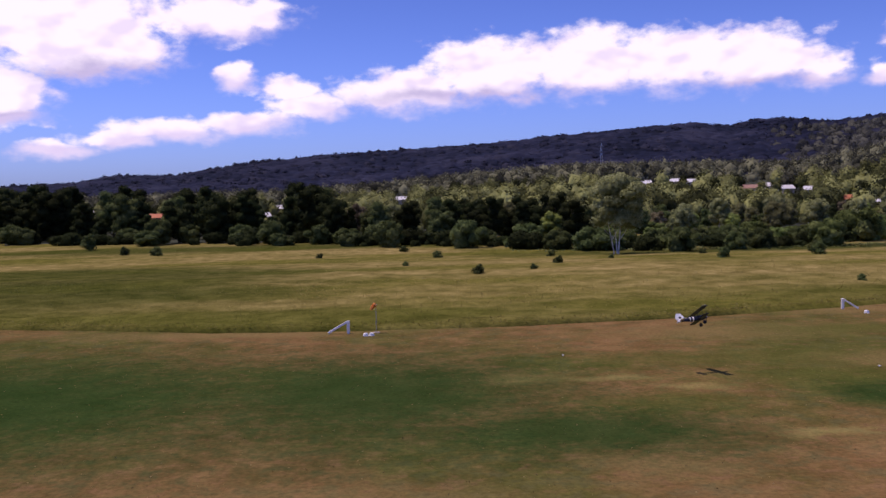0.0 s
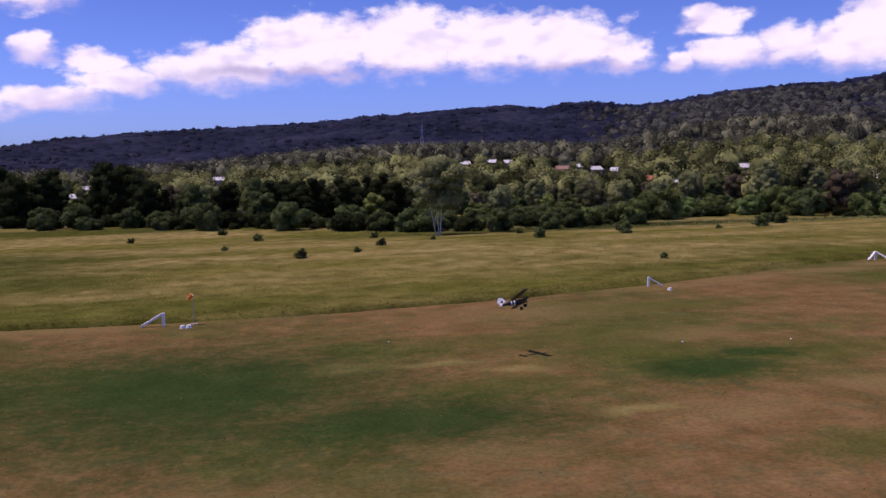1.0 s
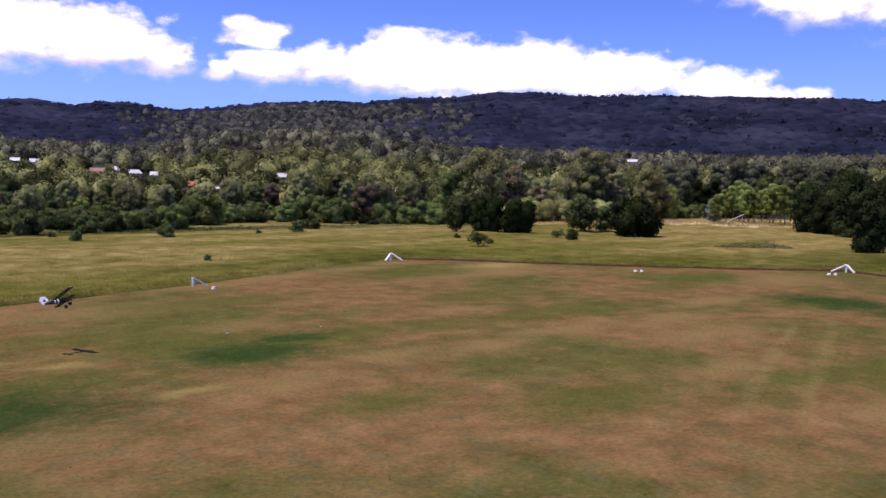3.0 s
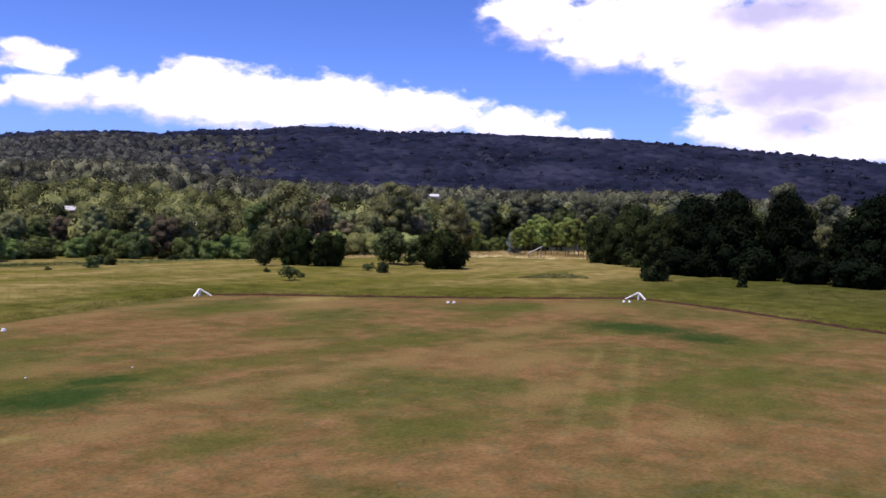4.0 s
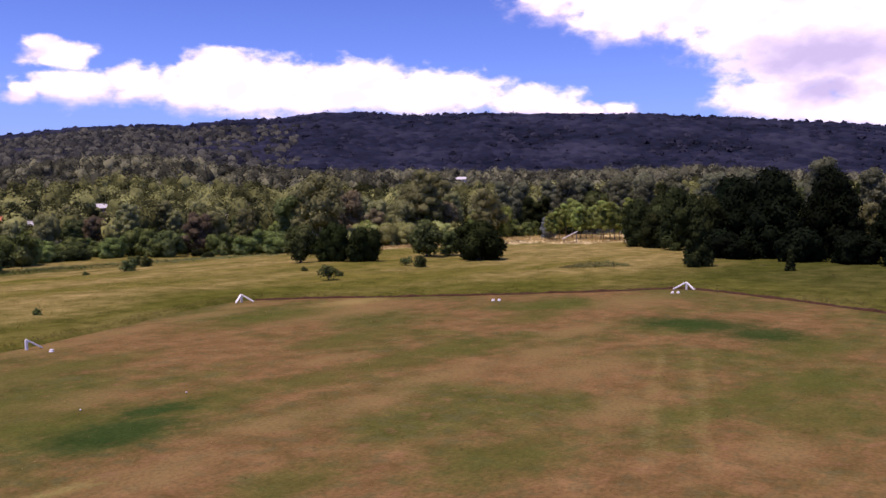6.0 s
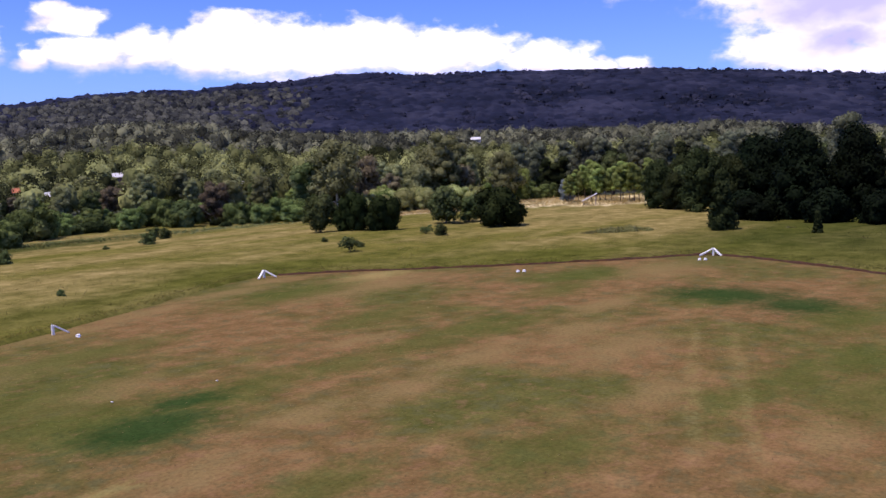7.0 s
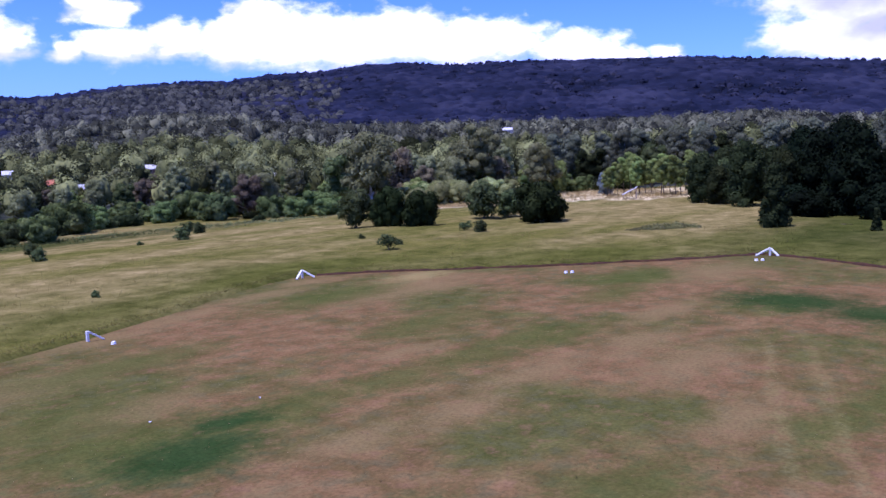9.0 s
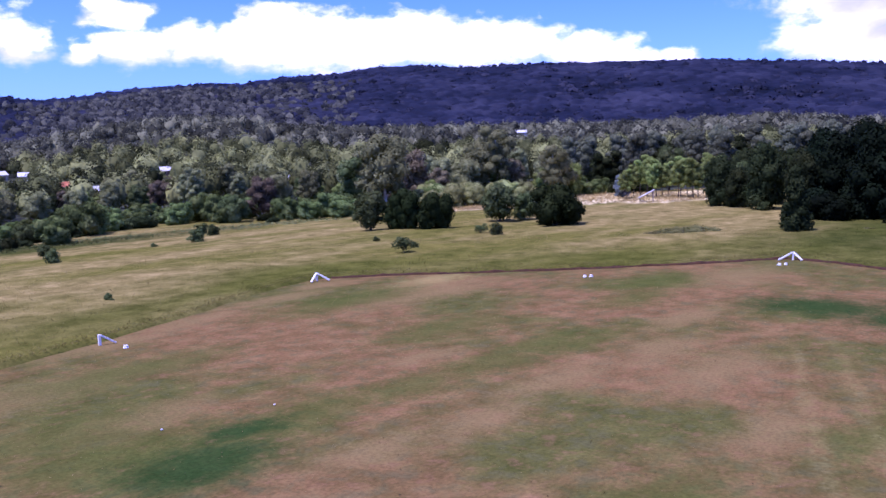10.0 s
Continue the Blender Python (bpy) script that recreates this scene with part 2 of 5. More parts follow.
M_RENDER = plain("cream render", (0.72, 0.66, 0.56), 0.8, 0.12, 0.8)
M_BRICK = plain("brown brickwork", (0.36, 0.23, 0.16), 0.85, 0.25, 2.0)
M_GLASS = plain("dark window glass", (0.03, 0.035, 0.04), 0.08, 0.2, 1.0, spec=0.6)
M_BLACK = plain("black film covering", (0.015, 0.017, 0.03), 0.35, 0.2, 8.0)
M_RUBBER = plain("black rubber", (0.02, 0.02, 0.02), 0.8, 0.2, 10.0)
M_TIMBER = plain("weathered timber", (0.33, 0.27, 0.21), 0.85, 0.3, 3.0)

# mown turf: dry brown couch grass with greener patches, straw and worn earth
GREEN = [(-22, 35, 23, 14), (-4, 35, 11, 12), (-38, 42, 18, 12), (4, 28, 8, 4.6), (18.2, 32.2, 4.0, 3.2), (22.0, 34.6, 2.6, 1.4), (62.8, 22.5, 4.6, 6.0), (60, 17, 4.2, 4.0)]
OLIVE = [(17.8, 21.4, 3.0, 1.8), (38.4, 8.0, 5.5, 3.4), (45, 9.6, 5.0, 3.0), (35.0, 12.8, 3.6, 1.5), (26, 34, 5, 2.6), (31, 33.4, 5, 2.3), (37, 33, 5, 2.3), (43, 32.8, 5, 2.4), (45, 31, 3.4, 1.6), (43.5, 41.3, 7, 3), (46.6, 55, 9, 3), (60, 36, 6, 2.6), (25, 49, 8, 3),
         (24.5, 16.3, 5, 2.6), (35.3, 13.0, 3, 2), (40.5, 11.8, 5, 2), (56, 13, 6, 3), (8.4, 32, 4.5, 2.4), (16, 36.5, 7, 3), (67, 38, 7, 3), (14, 41, 9, 3)]
STRAW = [(3, 37.3, 2.6, 1.1), (7, 37.2, 2.8, 1.0), (10.2, 34.8, 2.4, 1.0), (12.5, 27.5, 2.4, 0.8), (60, 56, 8, 3)]
EARTH = [(6.3, 23.9, 3.0, 1.4), (-6, 20, 12, 3.6), (18, 49, 12, 3.4), (74, 33, 9, 5), (-14, 53, 14, 2.2), (28, 57, 7, 2.2), (36, 59, 7, 2.2), (45, 61, 7, 2.2), (52, 63, 5, 2.4), (54, 52, 12, 4), (45, 26.4, 5.5, 2.2), (42, 22, 7, 3), (34.3, 16, 5, 2.2),
         (54.6, 29.2, 6, 2.2), (36.5, 27.6, 6, 2.2), (31.5, 8, 3, 1.4), (29, 27, 5, 2), (23.4, 28.1, 4.5, 1.8), (21, 40, 5, 2), (36.6, 37, 4, 1.3), (16, 26, 4, 1.6)]

M_MOWN, nt, b = material("mown turf", 0.95, 0.0)
p = object_point(nt)
wob = vec_node(nt, "MULTIPLY", vec_node(nt, "SUBTRACT", noise_node(nt, p, 0.22, 4.0, 0.6, colour=True), (0.5, 0.5, 0.5)), (4.2, 4.2, 0.0))
q = vec_node(nt, "ADD", p, wob)
n_big = noise_node(nt, p, 0.07, 5.0, 0.6)
n_mid = noise_node(nt, p, 0.5, 5.0, 0.62)
n_fine = noise_node(nt, p, 5.0, 4.0, 0.7)
n_tuft = noise_node(nt, vec_node(nt, "MULTIPLY", p, (1.0, 1.0, 1.0)), 1.7, 4.0, 0.7)
turf = ramp_node(nt, n_mid, [(0.30, (0.122, 0.074, 0.0245)), (0.5, (0.178, 0.104, 0.0375)), (0.72, (0.236, 0.142, 0.0550))])
olive = ramp_node(nt, n_mid, [(0.3, (0.056, 0.061, 0.0118)), (0.7, (0.122, 0.113, 0.0281))])
turf = mix_node(nt, step_node(nt, n_big, 0.42, 0.62), turf, olive)
mott = noise_node(nt, p, 0.85, 6.0, 0.68)
turf = mix_node(nt, math_node(nt, "MULTIPLY", step_node(nt, mott, 0.46, 0.66), 0.55), turf, (0.098, 0.094, 0.040))
turf = mix_node(nt, math_node(nt, "MULTIPLY", step_node(nt, mott, 0.50, 0.30), 0.45), turf, (0.222, 0.122, 0.062))
wear = step_node(nt, math_node(nt, "ADD", blob_field(nt, q, EARTH), math_node(nt, "MULTIPLY", math_node(nt, "SUBTRACT", n_tuft, 0.5), 1.2)), -0.2, 1.0)
turf = mix_node(nt, math_node(nt, "MULTIPLY", wear, 0.75), turf, (0.205, 0.142, 0.0518))
straw = step_node(nt, math_node(nt, "ADD", blob_field(nt, q, STRAW), math_node(nt, "MULTIPLY", math_node(nt, "SUBTRACT", n_tuft, 0.5), 1.6)), -0.1, 1.0)
turf = mix_node(nt, math_node(nt, "MULTIPLY", straw, 0.5), turf, (0.340, 0.278, 0.0888))
dim = step_node(nt, math_node(nt, "ADD", blob_field(nt, q, OLIVE), math_node(nt, "MULTIPLY", math_node(nt, "SUBTRACT", n_tuft, 0.5), 1.1)), -0.4, 0.8)
turf = mix_node(nt, math_node(nt, "MULTIPLY", dim, 0.7), turf, mix_node(nt, n_mid, (0.046, 0.060, 0.0104), (0.095, 0.107, 0.0222)))
# Greener patches; their green is deepened to carry the darkening of the corner.
lush = step_node(nt, math_node(nt, "ADD", blob_field(nt, q, GREEN), math_node(nt, "MULTIPLY", math_node(nt, "SUBTRACT", n_tuft, 0.5), 0.9)), -0.35, 0.8)
turf = mix_node(nt, math_node(nt, "MULTIPLY", lush, 0.92), turf, mix_node(nt, n_mid, (0.013, 0.035, 0.007), (0.034, 0.066, 0.016)))
for c0 in (1.07, -1.15):          # wheel tracks worn pale into the turf
    across = math_node(nt, "ABSOLUTE", math_node(nt, "SUBTRACT", vec_node(nt, "DOT_PRODUCT", vec_node(nt, "ADD", p, vec_node(nt, "MULTIPLY", wob, (0.22, 0.22, 0.0))), (-0.361, 0.933, 0.0)), c0))
    along = vec_node(nt, "DOT_PRODUCT", p, (0.933, 0.361, 0.0))
    on = math_node(nt, "MULTIPLY", math_node(nt, "SUBTRACT", 1.0, step_node(nt, across, 0.05, 0.55)), math_node(nt, "MULTIPLY", step_node(nt, along, 26.0, 33.0), math_node(nt, "SUBTRACT", 1.0, step_node(nt, along, 50.0, 58.0))))
    turf = mix_node(nt, math_node(nt, "MULTIPLY", on, math_node(nt, "MULTIPLY", step_node(nt, n_tuft, 0.3, 0.65), 0.24)), turf, (0.320, 0.252, 0.0888))
grain = ramp_node(nt, n_fine, [(0.25, (0.68, 0.68, 0.68)), (0.5, (1.0, 1.0, 1.0)), (0.78, (1.34, 1.32, 1.27))])
link(nt, mix_node(nt, 1.0, turf, grain, "MULTIPLY"), b.inputs["Base Color"])
bump(nt, b, n_fine, 0.3, 0.04)

# rough pasture under the tall grass, woodland floor further out
M_GROUND, nt, b = material("rough pasture", 0.95, 0.0)
p = object_point(nt)
n_big = noise_node(nt, vec_node(nt, "MULTIPLY", p, (0.6, 1.6, 1.0)), 0.03, 5.0, 0.6)
n_mid = noise_node(nt, p, 0.35, 5.0, 0.65)
n_fine = noise_node(nt, p, 3.0, 4.0, 0.7)
past = ramp_node(nt, n_mid, [(0.34, (0.136, 0.110, 0.0310)), (0.5, (0.226, 0.178, 0.0560)), (0.68, (0.345, 0.264, 0.0970))])
past2 = ramp_node(nt, n_mid, [(0.34, (0.088, 0.088, 0.0160)), (0.68, (0.178, 0.154, 0.0330))])
past = mix_node(nt, step_node(nt, n_big, 0.40, 0.62), past, past2)
# Lusher grass in the east; the western ellipses put shade into the colour.
LUSH_AND_DIM = [(112, 12, 52, 38), (-42, 74, 36, 18), (-48, 96, 46, 46), (60, 150, 60, 14), (-40, 200, 90, 22)]
green_dim = step_node(nt, math_node(nt, "ADD", blob_field(nt, p, LUSH_AND_DIM), math_node(nt, "MULTIPLY", math_node(nt, "SUBTRACT", n_big, 0.5), 1.2)), -0.1, 0.6)
past = mix_node(nt, math_node(nt, "MULTIPLY", green_dim, 0.8), past, ramp_node(nt, n_mid, [(0.3, (0.023, 0.034, 0.0060)), (0.7, (0.064, 0.075, 0.0150))]))
rich = nt.nodes.new("ShaderNodeAttribute")
rich.attribute_name = "lush"
past = mix_node(nt, math_node(nt, "MULTIPLY", rich.outputs["Fac"], 0.85), past, ramp_node(nt, n_mid, [(0.3, (0.044, 0.052, 0.0075)), (0.7, (0.112, 0.116, 0.0190))]))
# sunlit straw-coloured clearing behind the bushes
CLEARING = [(158, 95, 11, 8), (163, 84, 11, 7), (170, 79, 10, 6), (152, 127, 10, 8), (162, 117, 12, 9), (176, 110, 14, 11), (176, 98, 14, 9), (170, 88, 12, 8), (178, 82, 14, 8), (196, 118, 16, 13), (150, 118, 7, 5), (143, 121, 9, 6), (152, 106, 9, 7), (146, 112, 8, 6), (186, 92, 16, 9), (182, 104, 14, 10)]
dry = step_node(nt, math_node(nt, "ADD", blob_field(nt, p, CLEARING), math_node(nt, "MULTIPLY", math_node(nt, "SUBTRACT", n_mid, 0.5), 1.6)), -0.05, 0.45)
past = mix_node(nt, math_node(nt, "MULTIPLY", dry, 0.95), past, ramp_node(nt, n_mid, [(0.3, (0.64, 0.51, 0.23)), (0.7, (0.86, 0.73, 0.40))]))
grain = ramp_node(nt, n_fine, [(0.25, (0.6, 0.6, 0.6)), (0.5, (1.0, 1.0, 1.0)), (0.8, (1.35, 1.3, 1.2))])
link(nt, mix_node(nt, 1.0, past, grain, "MULTIPLY"), b.inputs["Base Color"])
bump(nt, b, n_fine, 0.7, 0.15)


# Bluish-dark to match the ridge leaves, haze and shade coloured in as well.
M_HILL_FLOOR = plain("ridge forest floor with haze and shade in the colour", (0.014, 0.016, 0.026), 0.95, 0.25, 0.03)
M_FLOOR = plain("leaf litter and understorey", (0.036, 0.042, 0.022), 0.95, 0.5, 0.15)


def edge_lush(nt):
    """How lush the unmown grass stands: most along the edge of the strip."""
    attr = nt.nodes.new("ShaderNodeAttribute")
    attr.attribute_name = "lush"
    return attr.outputs["Fac"]


def grass_material(name, dark, mid, light):
    m, nt, b = material(name, 0.8, 0.15)
    geo = nt.nodes.new("ShaderNodeNewGeometry")
    p = object_point(nt)
    n = noise_node(nt, vec_node(nt, "MULTIPLY", p, (0.6, 1.6, 0.0)), 0.05, 5.0, 0.62)
    v = math_node(nt, "ADD", math_node(nt, "MULTIPLY", geo.outputs["Random Per Island"], 0.4), math_node(nt, "MULTIPLY", n, 0.6))
    c = ramp_node(nt, v, [(0.2, dark), (0.5, mid), (0.8, light)])
    # Same ellipses as the pasture: lush green, plus the shade coloured in westward.
    green_dim = step_node(nt, math_node(nt, "ADD", blob_field(nt, p, LUSH_AND_DIM), math_node(nt, "MULTIPLY", math_node(nt, "SUBTRACT", n, 0.5), 1.2)), -0.1, 0.6)
    c = mix_node(nt, math_node(nt, "MULTIPLY", green_dim, 0.85), c, (0.095, 0.12, 0.030))
    c = mix_node(nt, math_node(nt, "MULTIPLY", edge_lush(nt), 0.75), c, (0.135, 0.135, 0.026))
    link(nt, c, b.inputs["Base Color"])
    thin = nt.nodes.new("ShaderNodeBsdfTranslucent")
    link(nt, c, thin.inputs["Color"])
    both = nt.nodes.new("ShaderNodeMixShader")
    both.inputs[0].default_value = 0.5
    link(nt, b.outputs[0], both.inputs[1])
    link(nt, thin.outputs[0], both.inputs[2])
    link(nt, both.outputs[0], nt.nodes["Material Output"].inputs["Surface"])
    return m


M_TALL = grass_material("tall seeding grass", (0.25, 0.203, 0.062), (0.40, 0.318, 0.106), (0.60, 0.485, 0.190))
M_REED = grass_material("green reeds", (0.19, 0.24, 0.085), (0.28, 0.34, 0.13), (0.38, 0.44, 0.19))
M_SHORT = grass_material("short turf blades", (0.17, 0.15, 0.05), (0.30, 0.22, 0.09), (0.44, 0.34, 0.16))
M_DRY = grass_material("dry straw stems", (0.38, 0.27, 0.10), (0.52, 0.40, 0.17), (0.70, 0.56, 0.28))


# ---------------------------------------------------------------- mesh helpers
def mesh_from(name, verts, faces, mat, smooth=False, normals=None):
    """A mesh from numpy vertices and a list of equal-sided face arrays."""
    me = bpy.data.meshes.new(name)
    verts = np.asarray(verts, dtype=np.float32)
    faces = [np.asarray(f, dtype=np.int32) for f in faces if len(f)]
    me.vertices.add(len(verts))
    me.vertices.foreach_set("co", verts.ravel())
    loops = np.concatenate([f.ravel() for f in faces])
    sizes = np.concatenate([np.full(len(f), f.shape[1], dtype=np.int32) for f in faces])
    starts = np.concatenate([[0], np.cumsum(sizes)[:-1]]).astype(np.int32)
    me.loops.add(len(loops))
    me.loops.foreach_set("vertex_index", loops)
    me.polygons.add(len(sizes))
    me.polygons.foreach_set("loop_start", starts)
    me.polygons.foreach_set("use_smooth", np.full(len(sizes), smooth))
    me.update(calc_edges=True)
    me.validate()
    me.materials.append(mat)
    if normals is not None:
        me.polygons.foreach_set("use_smooth", np.ones(len(me.polygons), bool))
        me.normals_split_custom_set_from_vertices(np.asarray(normals, dtype=np.float32))
    return me


def part(name, bm, mat, parent, label="", smooth=False):
    """Links a bmesh, or a ready mesh, as one mesh object under a thing or a part."""
    if isinstance(bm, bpy.types.Mesh):
        me = bm
    else:
        me = bpy.data.meshes.new(name)
        bm.to_mesh(me)
        bm.free()
        me.materials.append(mat)
        if smooth:
            me.polygons.foreach_set("use_smooth", [True] * len(me.polygons))
    ob = new(name, me)
    ob.parent = parent
    if label:
        tagged(ob, label=label)
    return ob


def box_bm(sx, sy, sz, m=None, bevel=0.0):
    bm = bmesh.new()
    bmesh.ops.create_cube(bm, size=1.0, matrix=(m or Matrix()) @ Matrix.Diagonal((sx, sy, sz, 1)))
    if bevel:
        bmesh.ops.bevel(bm, geom=bm.edges[:], offset=bevel, segments=2, affect="EDGES")
    return bm


def tube_bm(points, radii, sides=8):
    """A tapered tube along points, capped."""
    bm = bmesh.new()
    rings = []
    pts = [Vector(p) for p in points]
    for i, (p, r) in enumerate(zip(pts, radii)):
        d = (pts[min(i + 1, len(pts) - 1)] - pts[max(i - 1, 0)]).normalized()
        u = d.orthogonal().normalized()
        w = d.cross(u)
        rings.append([bm.verts.new(p + (u * math.cos(a) + w * math.sin(a)) * r) for a in (2 * math.pi * k / sides for k in range(sides))])
    for a, c in zip(rings, rings[1:]):
        for k in range(sides):
            bm.faces.new((a[k], a[(k + 1) % sides], c[(k + 1) % sides], c[k]))
    bm.faces.new(rings[0][::-1])
    bm.faces.new(rings[-1])
    return bm


def merge_bm(bms):
    out = bmesh.new()
    for bm in bms:
        me = bpy.data.meshes.new("tmp")
        bm.to_mesh(me)
        bm.free()
        out.from_mesh(me)
        bpy.data.meshes.remove(me)
    return out


def smooth01(a, c, x):
    u = np.clip((np.asarray(x, dtype=float) - a) / (c - a), 0, 1)
    return u * u * (3 - 2 * u)


# ---------------------------------------------------------------- land
RIDGE_AZ = [-180, -60, -30, -21, -18.9, -15.2, -14.4, -11.4, -8.6, -5, -0.6, 3.8, 6.7, 8.4, 11.4, 15, 17.6, 19.7, 21, 23, 25.6, 28.4, 31.2, 34.9, 37.3, 40, 42.7, 46, 48.6, 52, 56.5, 59, 62.5, 66, 69.5, 72.8, 76, 79, 81.5, 90, 130, 180]
RIDGE_EL = [1.0, 1.18, 1.28, 1.58, 1.96, 1.94, 2.08, 2.61, 2.83, 3.13, 3.33, 3.53, 3.69, 3.91, 4.05, 4.32, 4.4, 4.12, 4.45, 4.45, 4.15, 4.41, 4.78, 5.03, 5.0, 5.33, 5.43, 5.81, 5.85, 5.63, 5.73, 5.58, 5.53, 5.45, 5.18, 4.93, 4.63, 4.33, 4.03, 3.23, 1.2, 1.0]
WOOD_AZ = [-180, -30, -8, -3.6, 2.3, 6, 9.6, 13, 18, 23.5, 25, 26.4, 28.6, 31, 34, 37, 39.3, 43, 47, 54, 60, 66, 70, 78, 90, 180]
WOOD_EL = [0.4, 0.5, 0.7, 1.0, 1.5, 1.8, 1.95, 2.0, 1.9, 1.8, 2.0, 2.3, 2.65, 3.0, 3.15, 2.95, 2.6, 2.3, 2.15, 2.1, 1.95, 2.0, 2.1, 1.4, 1.0, 0.4]
R_FLAT, R_WOOD, R_RIDGE = 190.0, 620.0, 1300.0


def land(x, y):
    """Height of the ground: a level field, a slight dip in front of the trees, wooded rise, long ridge."""
    x, y = np.asarray(x, dtype=float), np.asarray(y, dtype=float)
    r = np.hypot(x, y)
    a = np.degrees(np.arctan2(x, y))
    dip = -3.0 * smooth01(85, 165, y)
    zw = 8 + R_WOOD * np.tan(np.radians(np.interp(a, WOOD_AZ, WOOD_EL))) - 11
    zr = 8 + R_RIDGE * np.tan(np.radians(np.interp(a, RIDGE_AZ, RIDGE_EL))) - 15
    z = dip + (zw - dip) * smooth01(R_FLAT, R_WOOD, r) ** 1.5
    z = z + (zr - zw) * smooth01(R_WOOD + 20, R_RIDGE, r)
    return z - 60 * smooth01(R_RIDGE, 2600, r)


def land1(x, y):
    return float(land(x, y))


FRONT_AZ = [-40, -27, -20, -6.5, 4.5, 14, 22.5, 27, 31, 38, 43, 50, 58, 66, 75, 90]
FRONT_R = [285, 280, 248, 206, 176, 160, 165, 188, 205, 202, 204, 216, 238, 205, 190, 180]


def front(a):
    return float(np.interp(a, FRONT_AZ, FRONT_R))


radii = np.concatenate([[0.0], np.arange(6, 200, 6), np.arange(200, 640, 14), np.arange(640, 1400, 30), [1500, 1700, 2000, 2600, 3400, 4400]])
angles = np.radians(np.arange(-180, 180, 1.5))
ra, aa = np.meshgrid(radii[1:], angles, indexing="ij")
gx, gy = ra * np.sin(aa), ra * np.cos(aa)
gv = np.stack([gx, gy, land(gx, gy)], -1).reshape(-1, 3)
gv = np.concatenate([gv, [[0, 0, 0]]])
na, nr = len(angles), len(radii) - 1
idx = np.arange(nr * na).reshape(nr, na)
quads = np.stack([idx[:-1], np.roll(idx[:-1], -1, 1), np.roll(idx[1:], -1, 1), idx[1:]], -1).reshape(-1, 4)[:, ::-1]
tris = np.stack([np.full(na, nr * na), np.roll(idx[0], -1), idx[0]], -1)[:, ::-1]
ground_mesh = mesh_from("ground", gv, [quads, tris], M_GROUND, True)
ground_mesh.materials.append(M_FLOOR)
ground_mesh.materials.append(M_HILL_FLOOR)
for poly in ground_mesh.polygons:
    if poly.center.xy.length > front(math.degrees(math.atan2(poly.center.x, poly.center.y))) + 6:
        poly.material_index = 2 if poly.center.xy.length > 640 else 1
ground = new("ground", ground_mesh)
tagged(ground, "rough pasture land rising to wooded hills", "ground", kind="structure")

# the mown field, its edge walked from west to east
EDGE = [(-110, 78), (-60, 65), (-22, 55.8), (-14.5, 53.6), (-6, 53.0), (5, 53.2), (16, 54.8), (27.7, 57.8), (38, 61.2), (46, 64.6), (54.5, 66.8),
        (59.5, 62.4), (65, 55.3), (70.5, 48.8), (78.5, 40.6), (86.8, 33.2), (85.4, 28.4), (81.5, 20.5), (77.5, 13.5), (62, -12), (40, -45)]


def edge_points(step=0.6, wob=0.22):
    out = []
    for i, ((x0, y0), (x1, y1)) in enumerate(zip(EDGE, EDGE[1:])):
        n = max(1, int(math.hypot(x1 - x0, y1 - y0) / step))
        for k in range(n):
            u = k / n
            x, y = x0 + (x1 - x0) * u, y0 + (y1 - y0) * u
            w = noise.noise(Vector((x * 0.35, y * 0.35, 3.1))) * wob + noise.noise(Vector((x * 1.3, y * 1.3, 8.0))) * wob * 0.5
            out.append((x + w * 0.5, y + w))
    return out


rim = edge_points() + [EDGE[-1]]
bm = bmesh.new()
top = [bm.verts.new((x, y, 0.02)) for x, y in rim]
close = [bm.verts.new(c) for c in ((30, -80, 0.02), (-80, -80, 0.02), (-130, 0, 0.02))]
face = bm.faces.new((top + close)[::-1])
bmesh.ops.triangulate(bm, faces=[face])
bm.normal_update()
me = bpy.data.meshes.new("mown_field")
bm.to_mesh(me)
bm.free()
me.materials.append(M_MOWN)
tagged(new("mown_field", me), "dry brown mown turf airstrip with green patches", "airfield", kind="structure")

# low raised strip along the edge, dark reddish-brown
bm = bmesh.new()
rows = []
first_rim = min(range(len(rim)), key=lambda k: math.hypot(rim[k][0] - 54.5, rim[k][1] - 66.8))
for i, (x, y) in enumerate(rim[first_rim + 3:-30]):
    x1, y1 = rim[min(i + first_rim + 4, len(rim) - 1)]
    dx, dy = x1 - x, y1 - y
    L = math.hypot(dx, dy) or 1.0
    nx, ny = -dy / L, dx / L
    w = 0.30 + 0.34 * noise.noise(Vector((x * 0.5, y * 0.5, 5)))
    h = 0.14 + 0.10 * noise.noise(Vector((x * 0.9, y * 0.9, 7)))
    rows.append([bm.verts.new((x + nx * o * w, y + ny * o * w, z)) for o, z in ((-1.1, 0.025), (-0.3, h), (0.5, h * 1.2), (1.3, 0.0))])
for p0, p1 in zip(rows, rows[1:]):
    for k in range(3):
        bm.faces.new((p0[k], p1[k], p1[k + 1], p0[k + 1]))
bmesh.ops.recalc_face_normals(bm, faces=bm.faces[:])
me = bpy.data.meshes.new("edge_strip")
bm.to_mesh(me)
bm.free()
me.materials.append(plain("dark reddish-brown verge", (0.050, 0.020, 0.005), 0.95, 0.55, 1.5))
tagged(new("edge_strip", me), "low dark reddish-brown strip along the mown edge", "verge", kind="structure")

POLY = np.array(rim + [(30, -80), (-80, -80), (-130, 0)])


